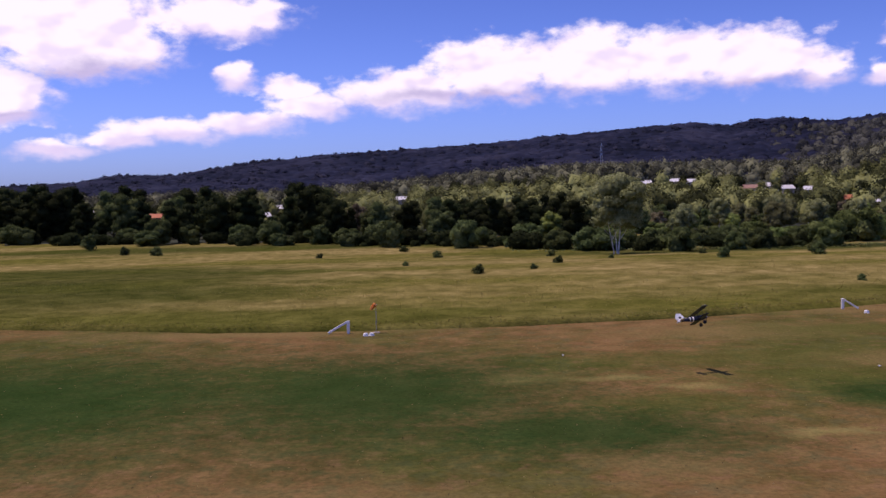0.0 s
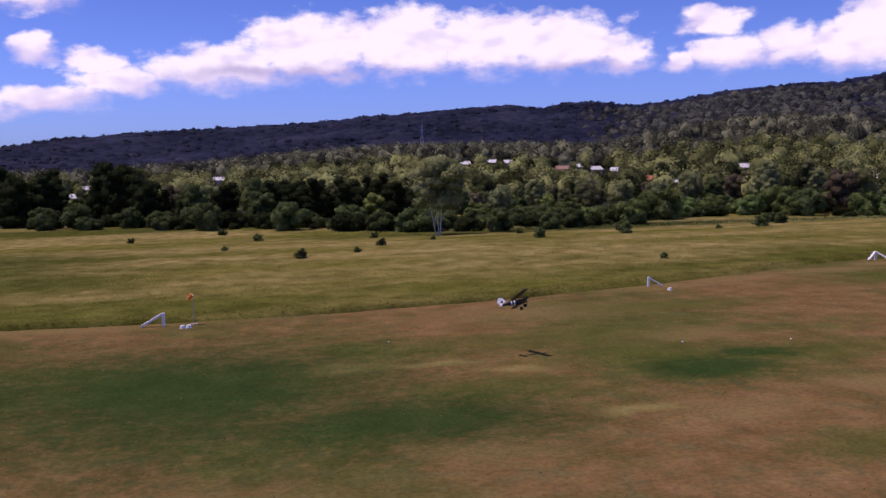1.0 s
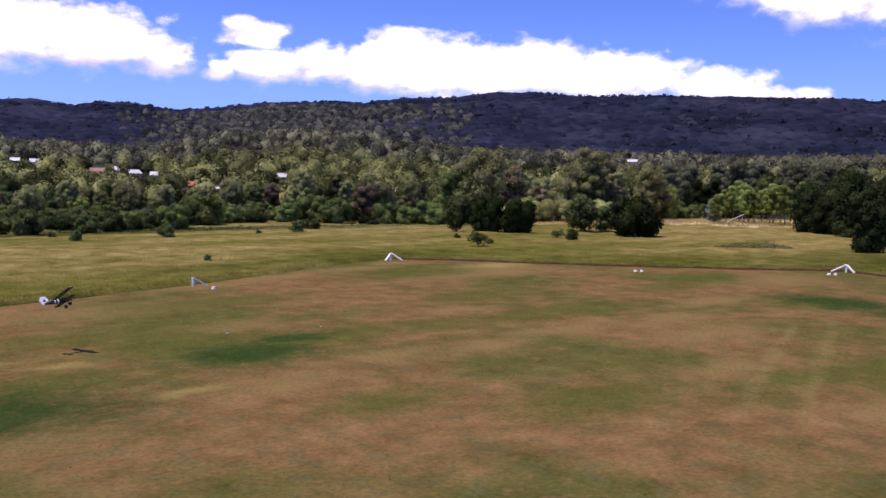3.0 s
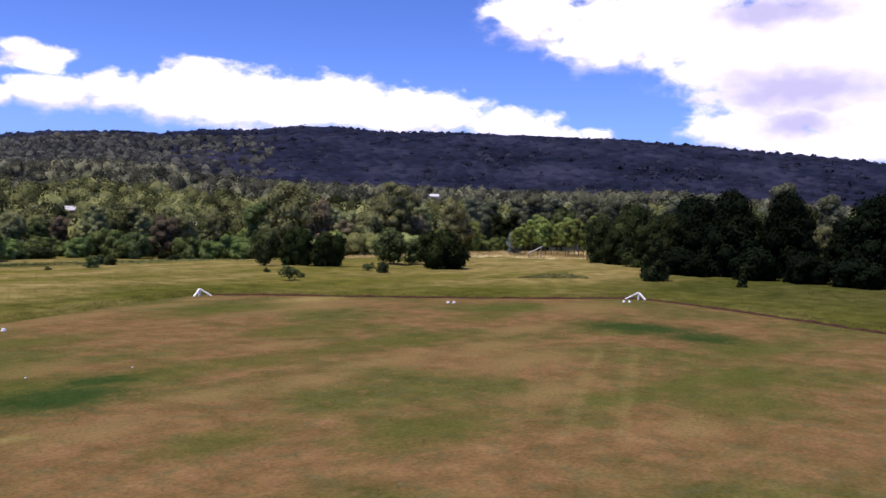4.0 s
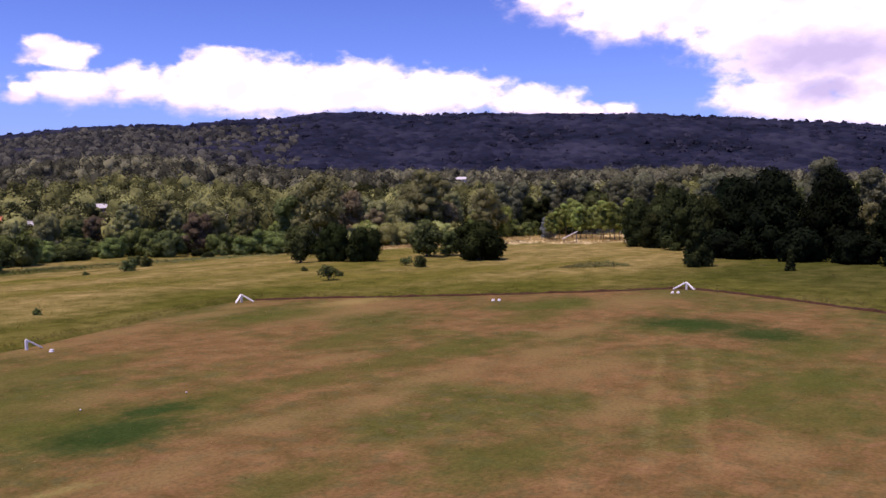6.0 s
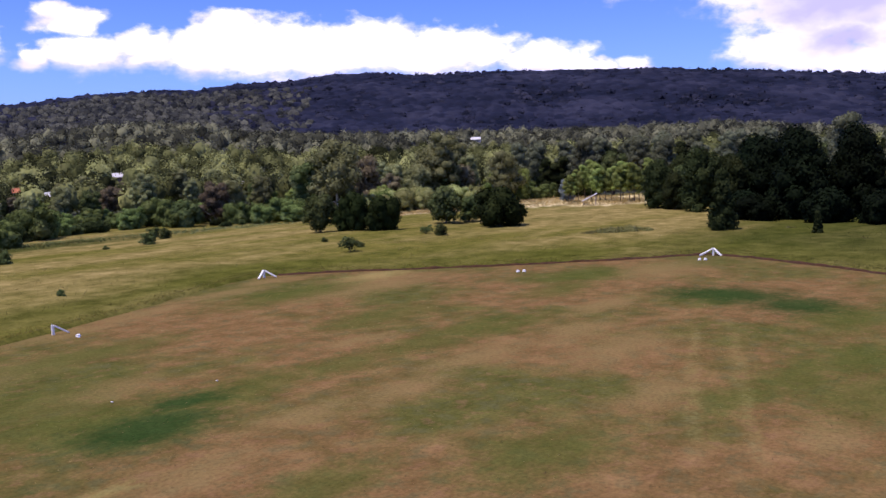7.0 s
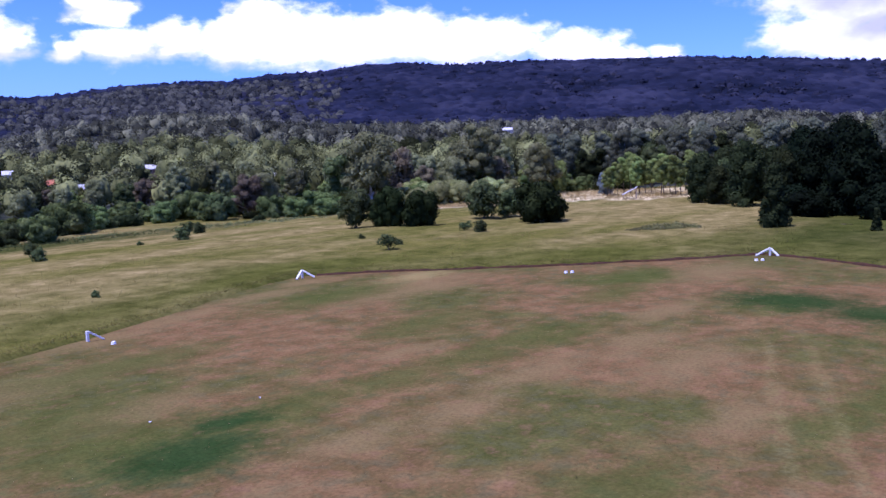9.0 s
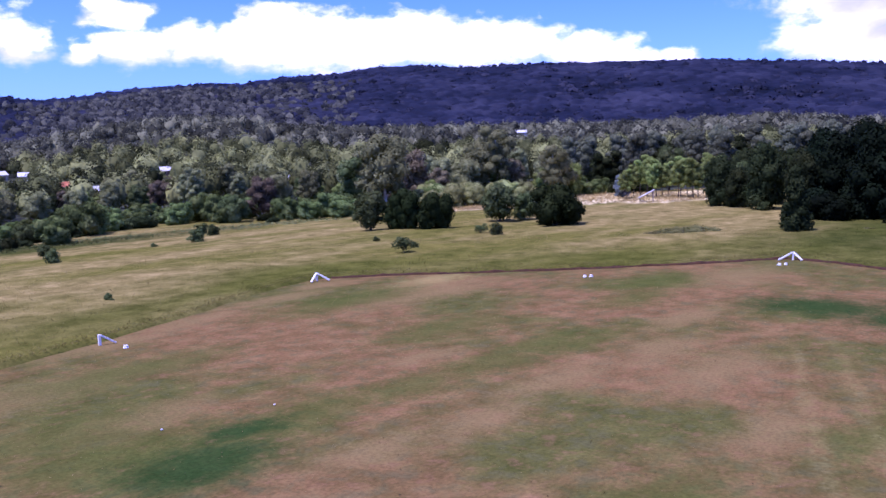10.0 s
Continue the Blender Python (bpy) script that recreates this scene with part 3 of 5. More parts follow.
def inside(x, y):
    """Whether points lie on the mown field."""
    x, y = np.asarray(x), np.asarray(y)
    res = np.zeros(x.shape, bool)
    x0, y0 = POLY[:, 0], POLY[:, 1]
    x1, y1 = np.roll(x0, -1), np.roll(y0, -1)
    for a, c, d, e in zip(x0, y0, x1, y1):
        if c != e:
            hit = ((c > y) != (e > y)) & (x < (d - a) * (y - c) / (e - c) + a)
            res ^= hit
    return res


def edge_distance(x, y):
    e = np.array(EDGE)
    best = np.full(x.shape, 1e9)
    for (ax, ay), (cx, cy) in zip(e, e[1:]):
        dx, dy = cx - ax, cy - ay
        u = np.clip(((x - ax) * dx + (y - ay) * dy) / (dx * dx + dy * dy), 0, 1)
        best = np.minimum(best, np.hypot(x - ax - u * dx, y - ay - u * dy))
    return best


def lushness(x, y):
    x, y = np.asarray(x, dtype=float), np.asarray(y, dtype=float)
    wave = np.array([noise.noise(Vector((a * 0.045, c * 0.11, 6.0))) for a, c in zip(x.ravel(), y.ravel())]).reshape(x.shape)
    near = 1 - smooth01(2.0, 17.0, edge_distance(x, y) * (1 + 0.5 * wave))
    return np.clip(near * (0.75 + 0.5 * wave) + 0.5 * smooth01(0.1, 0.5, wave), 0, 1)


def mark_lush(me):
    v = np.empty(len(me.vertices) * 3, np.float32)
    me.vertices.foreach_get("co", v)
    v = v.reshape(-1, 3)
    me.attributes.new("lush", "FLOAT", "POINT").data.foreach_set("value", lushness(v[:, 0], v[:, 1]).astype(np.float32))
    return me


def blades(name, x, y, z, height, width, lean, mat, rng):
    """Grass stems and tufts: one leaning blade each."""
    n = len(x)
    a = rng.uniform(0, math.pi, n)
    la = rng.uniform(0, 2 * math.pi, n)
    wx, wy = np.cos(a) * width / 2, np.sin(a) * width / 2
    lx, ly = np.cos(la) * lean * height, np.sin(la) * lean * height
    v = np.empty((n, 4, 3), np.float32)
    v[:, 0] = np.stack([x, y, z - 0.02], -1)
    v[:, 1] = np.stack([x + wx + lx * 0.35, y + wy + ly * 0.35, z + height * 0.5], -1)
    v[:, 2] = np.stack([x + lx, y + ly, z + height], -1)
    v[:, 3] = np.stack([x - wx + lx * 0.35, y - wy + ly * 0.35, z + height * 0.5], -1)
    q = np.arange(n)[:, None] * 4 + np.array([[0, 1, 2, 3]])
    up = np.tile(np.array([0.0, 0.0, 1.0]), (n, 1)) + rng.normal(0, 0.22, (n, 3))
    up /= np.linalg.norm(up, axis=1)[:, None]
    return mesh_from(name, v.reshape(-1, 3), [q], mat, True, np.repeat(up, 4, 0))


rng = np.random.default_rng(5)


# the matted sward that the tall grass grows from: a low step up from the mown turf
SWARD = 0.38


def sward_height(x, y):
    return SWARD * (1 + 0.45 * noise.noise(Vector((x * 0.12, y * 0.2, 2.0))) + 0.35 * noise.noise(Vector((x * 0.7, y * 0.7, 4.0))))


def sward():
    verts, faces = [], []
    outline = rim[10:-30]
    cols = ((0.05, 0.0), (0.22, 0.75), (0.6, 0.95), (1.5, 1.0), (3.0, 1.0), (4.4, 0.95), (5.2, 0.4))
    for i, (x, y) in enumerate(outline):
        x0, y0 = outline[max(0, i - 4)]
        x1, y1 = outline[min(len(outline) - 1, i + 4)]
        L = math.hypot(x1 - x0, y1 - y0) or 1.0
        nx, ny = -(y1 - y0) / L, (x1 - x0) / L
        for o, k in cols:
            if i + 10 < first_rim and x > 20:          # the edge slopes up gently towards the far corner
                o = {0.22: 0.5, 0.6: 1.0}.get(o, o)
            px, py = x + nx * o, y + ny * o
            verts.append((px, py, land1(px, py) + k * sward_height(px, py)))
    m = len(cols)
    for i in range(len(outline) - 1):
        for k in range(m - 1):
            faces.append((i * m + k, (i + 1) * m + k, (i + 1) * m + k + 1, i * m + k + 1))
    xs, ys = np.arange(-150, 215, 1.7), np.arange(-30, 235, 1.7)
    X, Y = np.meshgrid(xs, ys, indexing="ij")
    ok = (~inside(X, Y)) & (edge_distance(X, Y) > 1.5)
    Z = land(X, Y)
    index = -np.ones(X.shape, int)
    for i, j in zip(*np.nonzero(ok)):
        index[i, j] = len(verts)
        fade = min(1.0, max(0.0, (235 - math.hypot(X[i, j], Y[i, j])) / 40))
        verts.append((X[i, j], Y[i, j], Z[i, j] + sward_height(X[i, j], Y[i, j]) * fade - 0.02))
    a, c, d, e = index[:-1, :-1], index[1:, :-1], index[1:, 1:], index[:-1, 1:]
    good = (a >= 0) & (c >= 0) & (d >= 0) & (e >= 0)
    grid = np.stack([a[good], c[good], d[good], e[good]], -1)
    return new("sward", mark_lush(mesh_from("sward", np.array(verts), [np.array(faces)[:, ::-1], grid], M_GROUND, True)))


tagged(sward(), "thick yellow-green sward of unmown grass", "grass", kind="stuff")


def tall_grass():
    xs, ys, hs, ws = [], [], [], []
    for lo, hi, n, h, w in ((0.0, 2.0, 34000, 0.20, 0.03), (0.0, 30, 90000, 0.20, 0.03), (25, 90, 60000, 0.10, 0.045), (70, 150, 20000, 0.09, 0.07)):
        x, y = rng.uniform(-110, 190, n * 4), rng.uniform(-10, 215, n * 4)
        if hi < 5:
            k = rng.integers(0, len(rim) - 40, n)
            x = np.array(rim)[k, 0] + rng.uniform(-hi, hi, n)
            y = np.array(rim)[k, 1] + rng.uniform(-hi, hi, n)
        d = edge_distance(x, y)
        ok = (~inside(x, y)) & (d >= lo) & (d < hi) & (np.hypot(x, y) < 215)
        x, y = x[ok][:n], y[ok][:n]
        big = np.array([noise.noise(Vector((a * 0.06, c * 0.10, 1.0))) for a, c in zip(x, y)])
        xs.append(x), ys.append(y)
        hs.append(h * rng.uniform(0.55, 1.15, len(x)) * (1 + 0.35 * big))
        ws.append(w * rng.uniform(0.6, 1.4, len(x)))
    x, y, h, w = (np.concatenate(v) for v in (xs, ys, hs, ws))
    return new("tall_grass", mark_lush(blades("tall_grass", x, y, land(x, y) + np.array([sward_height(a, c) for a, c in zip(x, y)]) * 0.75, h, w, 1.1, M_TALL, rng)))


tagged(tall_grass(), "unmown yellow-green seeding grass round the strip", "grass", kind="stuff")

n = 18000
x, y = rng.uniform(-45, 80, n), rng.uniform(8, 62, n)
ok = inside(x, y) & (rng.uniform(0, 1, n) < 0.75)
x, y = x[ok], y[ok]
tagged(new("turf_tufts", blades("turf_tufts", x, y, np.full(len(x), 0.02), rng.uniform(0.012, 0.03, len(x)), rng.uniform(0.03, 0.07, len(x)), 0.9, M_SHORT, rng)),
       "short dry tufts in the mown turf", "grass", kind="stuff")

# reeds along the wet foot of the trees
n = 13000
u = rng.uniform(0, 1, n)
px = np.interp(u, [0, 0.35, 0.7, 1], [20, 60, 90, 128]) + rng.normal(0, 3.2, n)
py = np.interp(u, [0, 0.35, 0.7, 1], [172, 156, 156, 146]) + rng.normal(0, 4.0, n)
tagged(new("reed_bed", blades("reed_bed", px, py, land(px, py), rng.uniform(0.35, 0.7, n), rng.uniform(0.1, 0.3, n), 1.0, M_REED, rng)),
       "pale green reeds along the foot of the trees", "reeds", kind="stuff")

# straw standing in the clearing behind the bushes
xs, ys = [], []
for cx, cy, rx, ry in CLEARING:
    k = 900
    ang, rad = rng.uniform(0, 2 * math.pi, k), np.sqrt(rng.uniform(0, 1, k))
    xs.append(cx + rx * rad * np.cos(ang))
    ys.append(cy + ry * rad * np.sin(ang))
x, y = np.concatenate(xs), np.concatenate(ys)
n = len(x)
tagged(new("dry_grass", blades("dry_grass", x, y, land(x, y) + np.array([sward_height(a, c) for a, c in zip(x, y)]) * 0.8, rng.uniform(0.15, 0.5, n), rng.uniform(0.06, 0.18, n), 1.2, M_DRY, rng)),
       "sunlit straw-coloured dry grass in the clearing", "grass", kind="stuff")


# ---------------------------------------------------------------- trees
def ico(level):
    bm = bmesh.new()
    bmesh.ops.create_icosphere(bm, subdivisions=level, radius=1.0)
    v = np.array([w.co[:] for w in bm.verts])
    f = np.array([[w.index for w in g.verts] for g in bm.faces])
    bm.free()
    return v, f


ICO1, ICO2 = ico(1), ico(2)



def rand_dirs(n, rng, up=0.0):
    d = rng.normal(0, 1, (n, 3))
    d[:, 2] += up
    return d / np.linalg.norm(d, axis=1)[:, None]


def crown_arrays(lobes, leaves, size, rng, up=0.35, core=0.78, droop=0.0, fine=True):
    """A leafy crown: leaf clumps over several lobes, with a ragged core inside each."""
    lob = np.array(lobes)
    w = lob[:, 3] * lob[:, 4]
    pick = rng.choice(len(lob), leaves, p=w / w.sum())
    d = rand_dirs(leaves, rng, up)
    rad = rng.uniform(0.72, 1.12, leaves) ** 0.8
    c = lob[pick, :3] + d * np.stack([lob[pick, 3], lob[pick, 3], lob[pick, 4]], -1) * rad[:, None]
    nrm = d + rng.normal(0, 0.40, d.shape)
    nrm /= np.linalg.norm(nrm, axis=1)[:, None]
    t = np.cross(nrm, rand_dirs(leaves, rng))
    t /= np.linalg.norm(t, axis=1)[:, None] + 1e-9
    s = np.cross(nrm, t)
    a, e = size * rng.uniform(0.5, 1.3, leaves)[:, None], size * rng.uniform(0.35, 0.9, leaves)[:, None]
    v = np.stack([c - t * a, c - s * e + nrm * e * 0.3, c + t * a * 0.9 - np.array([0, 0, droop]) * a, c + s * e + nrm * e * 0.3], 1).reshape(-1, 3)
    q = np.arange(leaves * 4).reshape(-1, 4)
    vs, fs, base = [v], [], len(v)
    soft = d * 0.45 + nrm * 0.6 + np.array([0, 0, 0.25])
    ns = [np.repeat(soft / np.linalg.norm(soft, axis=1)[:, None], 4, 0)]
    iv, jf = ICO2 if fine else ICO1
    for x, y, z, r, h in lobes:
        k = core * (1 + 0.22 * np.sin(iv @ rng.normal(0, 3, 3) + rng.uniform(0, 6)) * 0.7 + rng.normal(0, 0.12, len(iv)))
        vs.append(np.array([x, y, z]) + iv * np.array([r, r, h]) * k[:, None])
        rough = iv + rng.normal(0, 0.22, iv.shape)
        ns.append(rough / np.linalg.norm(rough, axis=1)[:, None])
        fs.append(jf + base)
        base += len(iv)
    return np.concatenate(vs), [q, np.concatenate(fs)], np.concatenate(ns)


def trunk_bm(height, radius, lobes, rng, stems=1, lean=0.04):
    bms = []
    tops = []
    for s in range(stems):
        a = rng.uniform(0, 6.28)
        off = Vector((math.cos(a), math.sin(a), 0)) * (0.35 * s)
        tip = Vector((math.cos(a) * lean * height * (1 + 2 * s), math.sin(a) * lean * height * (1 + 2 * s), height))
        pts = [off.lerp(tip, u) + Vector((math.sin(u * 5 + a) * 0.03 * height * u, math.cos(u * 4 + a) * 0.03 * height * u, 0)) for u in (0, 0.06, 0.25, 0.5, 0.75, 1)]
        pts = [Vector((p.x, p.y, tip.z * u - 0.15)) for p, u in zip(pts, (0, 0.06, 0.25, 0.5, 0.75, 1))]
        r = radius * (1 if s == 0 else 0.7)
        bms.append(tube_bm(pts, [r * k for k in (1.45, 1.05, 0.9, 0.7, 0.5, 0.28)], 7))
        tops.append(pts)
    for i, (x, y, z, r, h) in enumerate(lobes):
        pts = tops[i % stems]
        k = min(range(len(pts)), key=lambda j: abs(pts[j].z - (z - h) * 0.8))
        p0, p1 = pts[k], Vector((x, y, z))
        mid = p0.lerp(p1, 0.55) + Vector((0, 0, -0.08 * (p1 - p0).length))
        bms.append(tube_bm([p0, mid, p1], [radius * 0.5, radius * 0.32, radius * 0.12], 5))
    return merge_bm(bms)


def make_tree(name, label, height, spread, bole, n_lobes, leaves, size, leaf_mat, bark, seed, category="tree", stems=1, squash=0.75, cone=0.0, radius=None, up=0.35, core=0.78, lean=0.04):
    """A tree or shrub: an Empty at its foot, a trunk with limbs and a crown."""
    r = np.random.default_rng(seed)
    lobes = []
    low, high = bole * height, height
    for i in range(n_lobes):
        u = (i + 0.5) / n_lobes
        belly = math.sqrt(max(0.1, 1 - ((u - 0.42) / 0.78) ** 2))
        wide = spread * max(0.25, belly) * (1 - cone * u) * r.uniform(0.75, 1.12)
        a = i * 2.4 + r.uniform(-0.6, 0.6)
        lr = spread * r.uniform(0.26, 0.46) * (1 - 0.35 * cone * u)
        d = max(0.0, wide - lr) * r.uniform(0.75, 1.05)
        lh = lr * squash * r.uniform(0.8, 1.25)
        z = low + lh * 0.6 + (high - low - lh * 1.5) * u
        lobes.append((math.cos(a) * d, math.sin(a) * d, z, lr, lh))
    lobes.append((0, 0, low + (high - low) * 0.40, spread * 0.42, (high - low) * 0.34))
    root = new(name)
    tagged(root, label, category)
    v, f, nrm = crown_arrays(lobes, leaves, size, r, up, core, 0.0, leaves > 1800)
    part("trunk", trunk_bm(height * 0.8, radius or height * 0.022, lobes, r, stems, lean), bark, root)
    part("crown", mesh_from("crown", v, f, leaf_mat, True, nrm), leaf_mat, root)
    return root


def put(ob, x, y, turn=0.0, scale=1.0, sink=0.0):
    ob.matrix_basis = pose(x, y, land1(x, y) - sink, 0, 0, turn) @ Matrix.Scale(scale, 4)
    return ob


def again(ob, x, y, turn=0.0, scale=1.0, sink=0.0, stretch=1.0):
    o = copy_thing(ob, pose(x, y, land1(x, y) - sink, 0, 0, turn))
    o.scale = (scale, scale, scale * stretch)
    return o


rnd = random.Random(11)
GONE = []          # houses seen between the trees: azimuth, half width in degrees, distance, elevation of the walls' foot

# lone gum at the edge of the scrub
gum = make_tree("gum_tree", "tall white-trunked gum with an open olive crown", 14.0, 5.4, 0.33, 24, 9000, 0.25, M_GUM, M_BARK, 21, stems=3, radius=0.12, squash=0.62, core=0.66, lean=0.045)
put(gum, 32.2, 145.0)

# dense bushes and small trees standing in the tall grass
bush = make_tree("rounded_bush", "dense rounded dark green bush in the tall grass", 6.0, 4.1, 0.02, 16, 5600, 0.25, M_BUSH, M_BARK_DARK, 31, "bush", core=0.78, squash=0.9)
put(bush, 108.5, 74.0, 0, 1.06)
for x, y, s, st in ((95.8, 92.6, 0.74, 1.42), (98.0, 88.4, 0.78, 1.2)):
    tagged(again(bush, x, y, rnd.uniform(0, 360), s, 0, st), "dark green bush standing close beside a feathery tree", "bush", "close row of dark bushes")
med = make_tree("feathery_tree", "feathery mid-green small tree beside the dark bushes", 6.6, 3.4, 0.10, 13, 2600, 0.24, M_SCRUB, M_BARK_DARK, 33, core=0.6)
put(med, 110.7, 86.0)
tagged(again(med, 93.4, 97.4, 60, 0.92, 0, 1.05), "feathery tree at the end of the dark bushes", "tree")
tagged(again(med, 114.5, 84.0, 140, 0.72), "smaller feathery tree beside the dark bushes", "tree")
sap = make_tree("dark_sapling", "slender dark evergreen standing in front of the tree belt", 8.6, 2.5, -0.04, 22, 5200, 0.19, M_DARK_LEAF, M_BARK_DARK, 34, cone=0.62, core=0.66, squash=0.95)
put(sap, 110.5, 40.3)
tagged(again(sap, 110.5, 28.4, 60, 0.40, 0, 0.9), "small dark evergreen shrub in the grass", "shrub")

shrub = make_tree("field_shrub", "low dark green shrub in the tall grass", 1.5, 0.95, 0.05, 9, 1300, 0.085, M_SCRUB, M_BARK_DARK, 35, "shrub", core=0.55)
put(shrub, 4.5, 87.8, 0, 0.9)
SHRUBS = [(15.2, 103.0, 0.9), (11.0, 93.2, 0.61), (-3.2, 104.5, 0.66), (37.4, 108.5, 1.11), (58.6, 129, 1.5), (36.9, 72.5, 0.55), (95, 143.5, 1.97),
          (-80, 208, 2.46), (-63.5, 183.5, 1.48), (-55.5, 179, 1.89), (-4.6, 172, 1.31), (1.6, 149, 1.23), (76.8, 73.6, 0.74), (80.3, 83.5, 0.66), (93.6, 74, 1.31),
          (90.6, 133.5, 1.56), (70, 119, 0.7), (50, 109, 1.31), (20, 140, 0.98), (43, 134, 0.90), (126, 155, 1.39), (77, 118.5, 1.7), (-20, 160, 0.90), (25, 118, 0.57)]
for x, y, s in SHRUBS:
    tagged(again(shrub, x, y, rnd.uniform(0, 360), s, 0, rnd.uniform(0.8, 1.15)), group="shrubs in the tall grass")
silver = make_tree("blue_grey_conifer", "small blue-grey conifer at the edge of the clearing", 5.6, 2.7, 0.05, 13, 1000, 0.28, M_BLUE, M_BARK_DARK, 37, cone=0.4, core=0.7)
put(silver, 196 * math.sin(radians(60.3)), 196 * math.cos(radians(60.3)))
bracken = make_tree("bracken_clump", "low spreading olive bracken clump in the tall grass", 0.62, 2.9, 0.02, 16, 1500, 0.11, M_FERN, M_BARK_DARK, 38, "shrub", core=0.75, squash=0.5)
put(bracken, 103.4, 53.6)
for x, y, k in ((105.6, 52.0, 1.05), (107.6, 50.2, 0.75), (101.6, 55.4, 0.6), (116, 33, 0.5), (103, 22, 0.55)):
    tagged(again(bracken, x, y, rnd.uniform(0, 360), k), group="bracken clumps")
branchy = make_tree("branchy_shrub", "open-branched green shrub leaning over the grass", 2.3, 1.7, 0.30, 5, 520, 0.15, M_SCRUB, M_BARK_DARK, 36, "shrub", core=0.4)
put(branchy, 72.6, 71.6)
tagged(again(branchy, 93.6, 76.6, 140, 0.75), "small open-branched green shrub in front of the dark bushes", "shrub")

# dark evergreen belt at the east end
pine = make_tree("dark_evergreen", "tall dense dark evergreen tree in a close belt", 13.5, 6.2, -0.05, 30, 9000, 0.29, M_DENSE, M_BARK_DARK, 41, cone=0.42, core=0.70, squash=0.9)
put(pine, 131.5, 36.0)
belt_tree = make_tree("she_oak", "dark green tree at the thin end of the belt", 11.0, 4.6, 0.0, 24, 6400, 0.25, M_DARK_LEAF, M_BARK_DARK, 43, cone=0.3, core=0.66, squash=0.85)
put(belt_tree, 150, 66.5, 0, 0.86)
for x, y, s in ((156, 60, 1.05), (143, 56, 0.95), (147, 62, 0.7), (134, 47, 0.8), (160, 66, 1.0)):
    tagged(again(belt_tree, x, y, rnd.uniform(0, 360), s, 0, rnd.uniform(0.9, 1.15)), group="she-oaks beside the evergreens")
for x, y, s, st in ((146, 47.6, 0.98, 1.0), (138, 43, 0.95, 1.0), (136, 29.5, 0.95, 1.05), (150, 31, 0.80, 1.0), (143, 22, 0.8, 0.9),
                    (133, 17, 0.95, 1.0), (126, 11, 1.0, 1.0), (128, 3, 1.05, 1.0), (160, 45, 1.0, 1.1), (165, 36, 1.0, 1.1), (170, 20, 1.1, 1.0), (158, 10, 1.1, 1.0), (130, -8, 1.1, 1.0)):
    tagged(again(pine, x, y, rnd.uniform(0, 360), s, 0, st), group="dark evergreen belt")

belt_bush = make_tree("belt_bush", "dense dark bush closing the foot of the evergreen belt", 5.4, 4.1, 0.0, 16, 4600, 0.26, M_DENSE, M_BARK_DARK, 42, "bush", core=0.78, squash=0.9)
put(belt_bush, 130, 44, 0, 0.85)
for x, y, s in ( (127.5, 42, 0.95), (126, 31, 1.0), (125, 24, 0.9), (122, 17, 0.95), (119.5, 8, 1.0), (121, -2, 1.0)):
    tagged(again(belt_bush, x, y, rnd.uniform(0, 360), s, 0, rnd.uniform(0.7, 1.0)), group="bushes at the evergreen belt")

# kinds of woodland tree, small to tall
KINDS = [
    make_tree("gum_tree", "olive gum tree with a lobed spreading crown", 14.0, 5.4, 0.22, 16, 4387, 0.29, M_GUM, M_BARK, 51, core=0.70),
    make_tree("gum_tree", "tall olive gum tree with layered foliage", 16.5, 4.8, 0.25, 18, 4563, 0.29, M_GUM, M_BARK, 52, core=0.68),
    make_tree("leafy_tree", "bright green rounded tree in the woodland", 9.0, 4.4, 0.10, 14, 3685, 0.28, M_FRESH, M_BARK_DARK, 53, core=0.74),
    make_tree("woodland_tree", "dark olive tree in the woodland", 11.5, 4.8, 0.10, 14, 3685, 0.28, M_SCRUB, M_BARK_DARK, 54, core=0.74),
    make_tree("browned_tree", "brown-tinged tree in the woodland", 11.0, 4.4, 0.12, 14, 3510, 0.28, M_RUST, M_BARK, 55, core=0.68),
    make_tree("she_oak", "western belt tree with shade in its very dark green", 12.0, 5.2, 0.08, 15, 3685, 0.28, M_DARK_LEAF, M_BARK_DARK, 57, core=0.76),
    make_tree("scrub_bush", "dark scrub bush at the foot of the trees", 4.6, 3.4, 0.03, 11, 2878, 0.24, M_SCRUB, M_BARK_DARK, 56, "bush", core=0.80),
    make_tree("thicket_bush", "spreading green bush in the dense thicket", 5.2, 4.0, 0.03, 12, 2983, 0.25, M_THICKET, M_BARK_DARK, 58, "bush", core=0.78),
    make_tree("scrub_bush", "low ragged dark bush at the foot of the trees", 3.2, 3.8, 0.03, 10, 2386, 0.24, M_DARK_LEAF, M_BARK_DARK, 59, "bush", core=0.76),
    make_tree("gum_tree", "tall gum tree coloured grey-olive for the shade of the wood", 17.0, 4.4, 0.24, 18, 4914, 0.28, M_GUM_SHADE, M_BARK, 60, core=0.66),
    make_tree("wattle_tree", "pale grey-green bushy tree behind the clearing", 7.6, 4.6, 0.05, 15, 4914, 0.22, M_WATTLE, M_BARK_DARK, 66, core=0.72),
    make_tree("young_tree", "slender young tree with a bright green head", 8.2, 1.9, 0.30, 12, 2983, 0.17, M_FRESH, M_BARK_DARK, 64, core=0.58, radius=0.10),
]

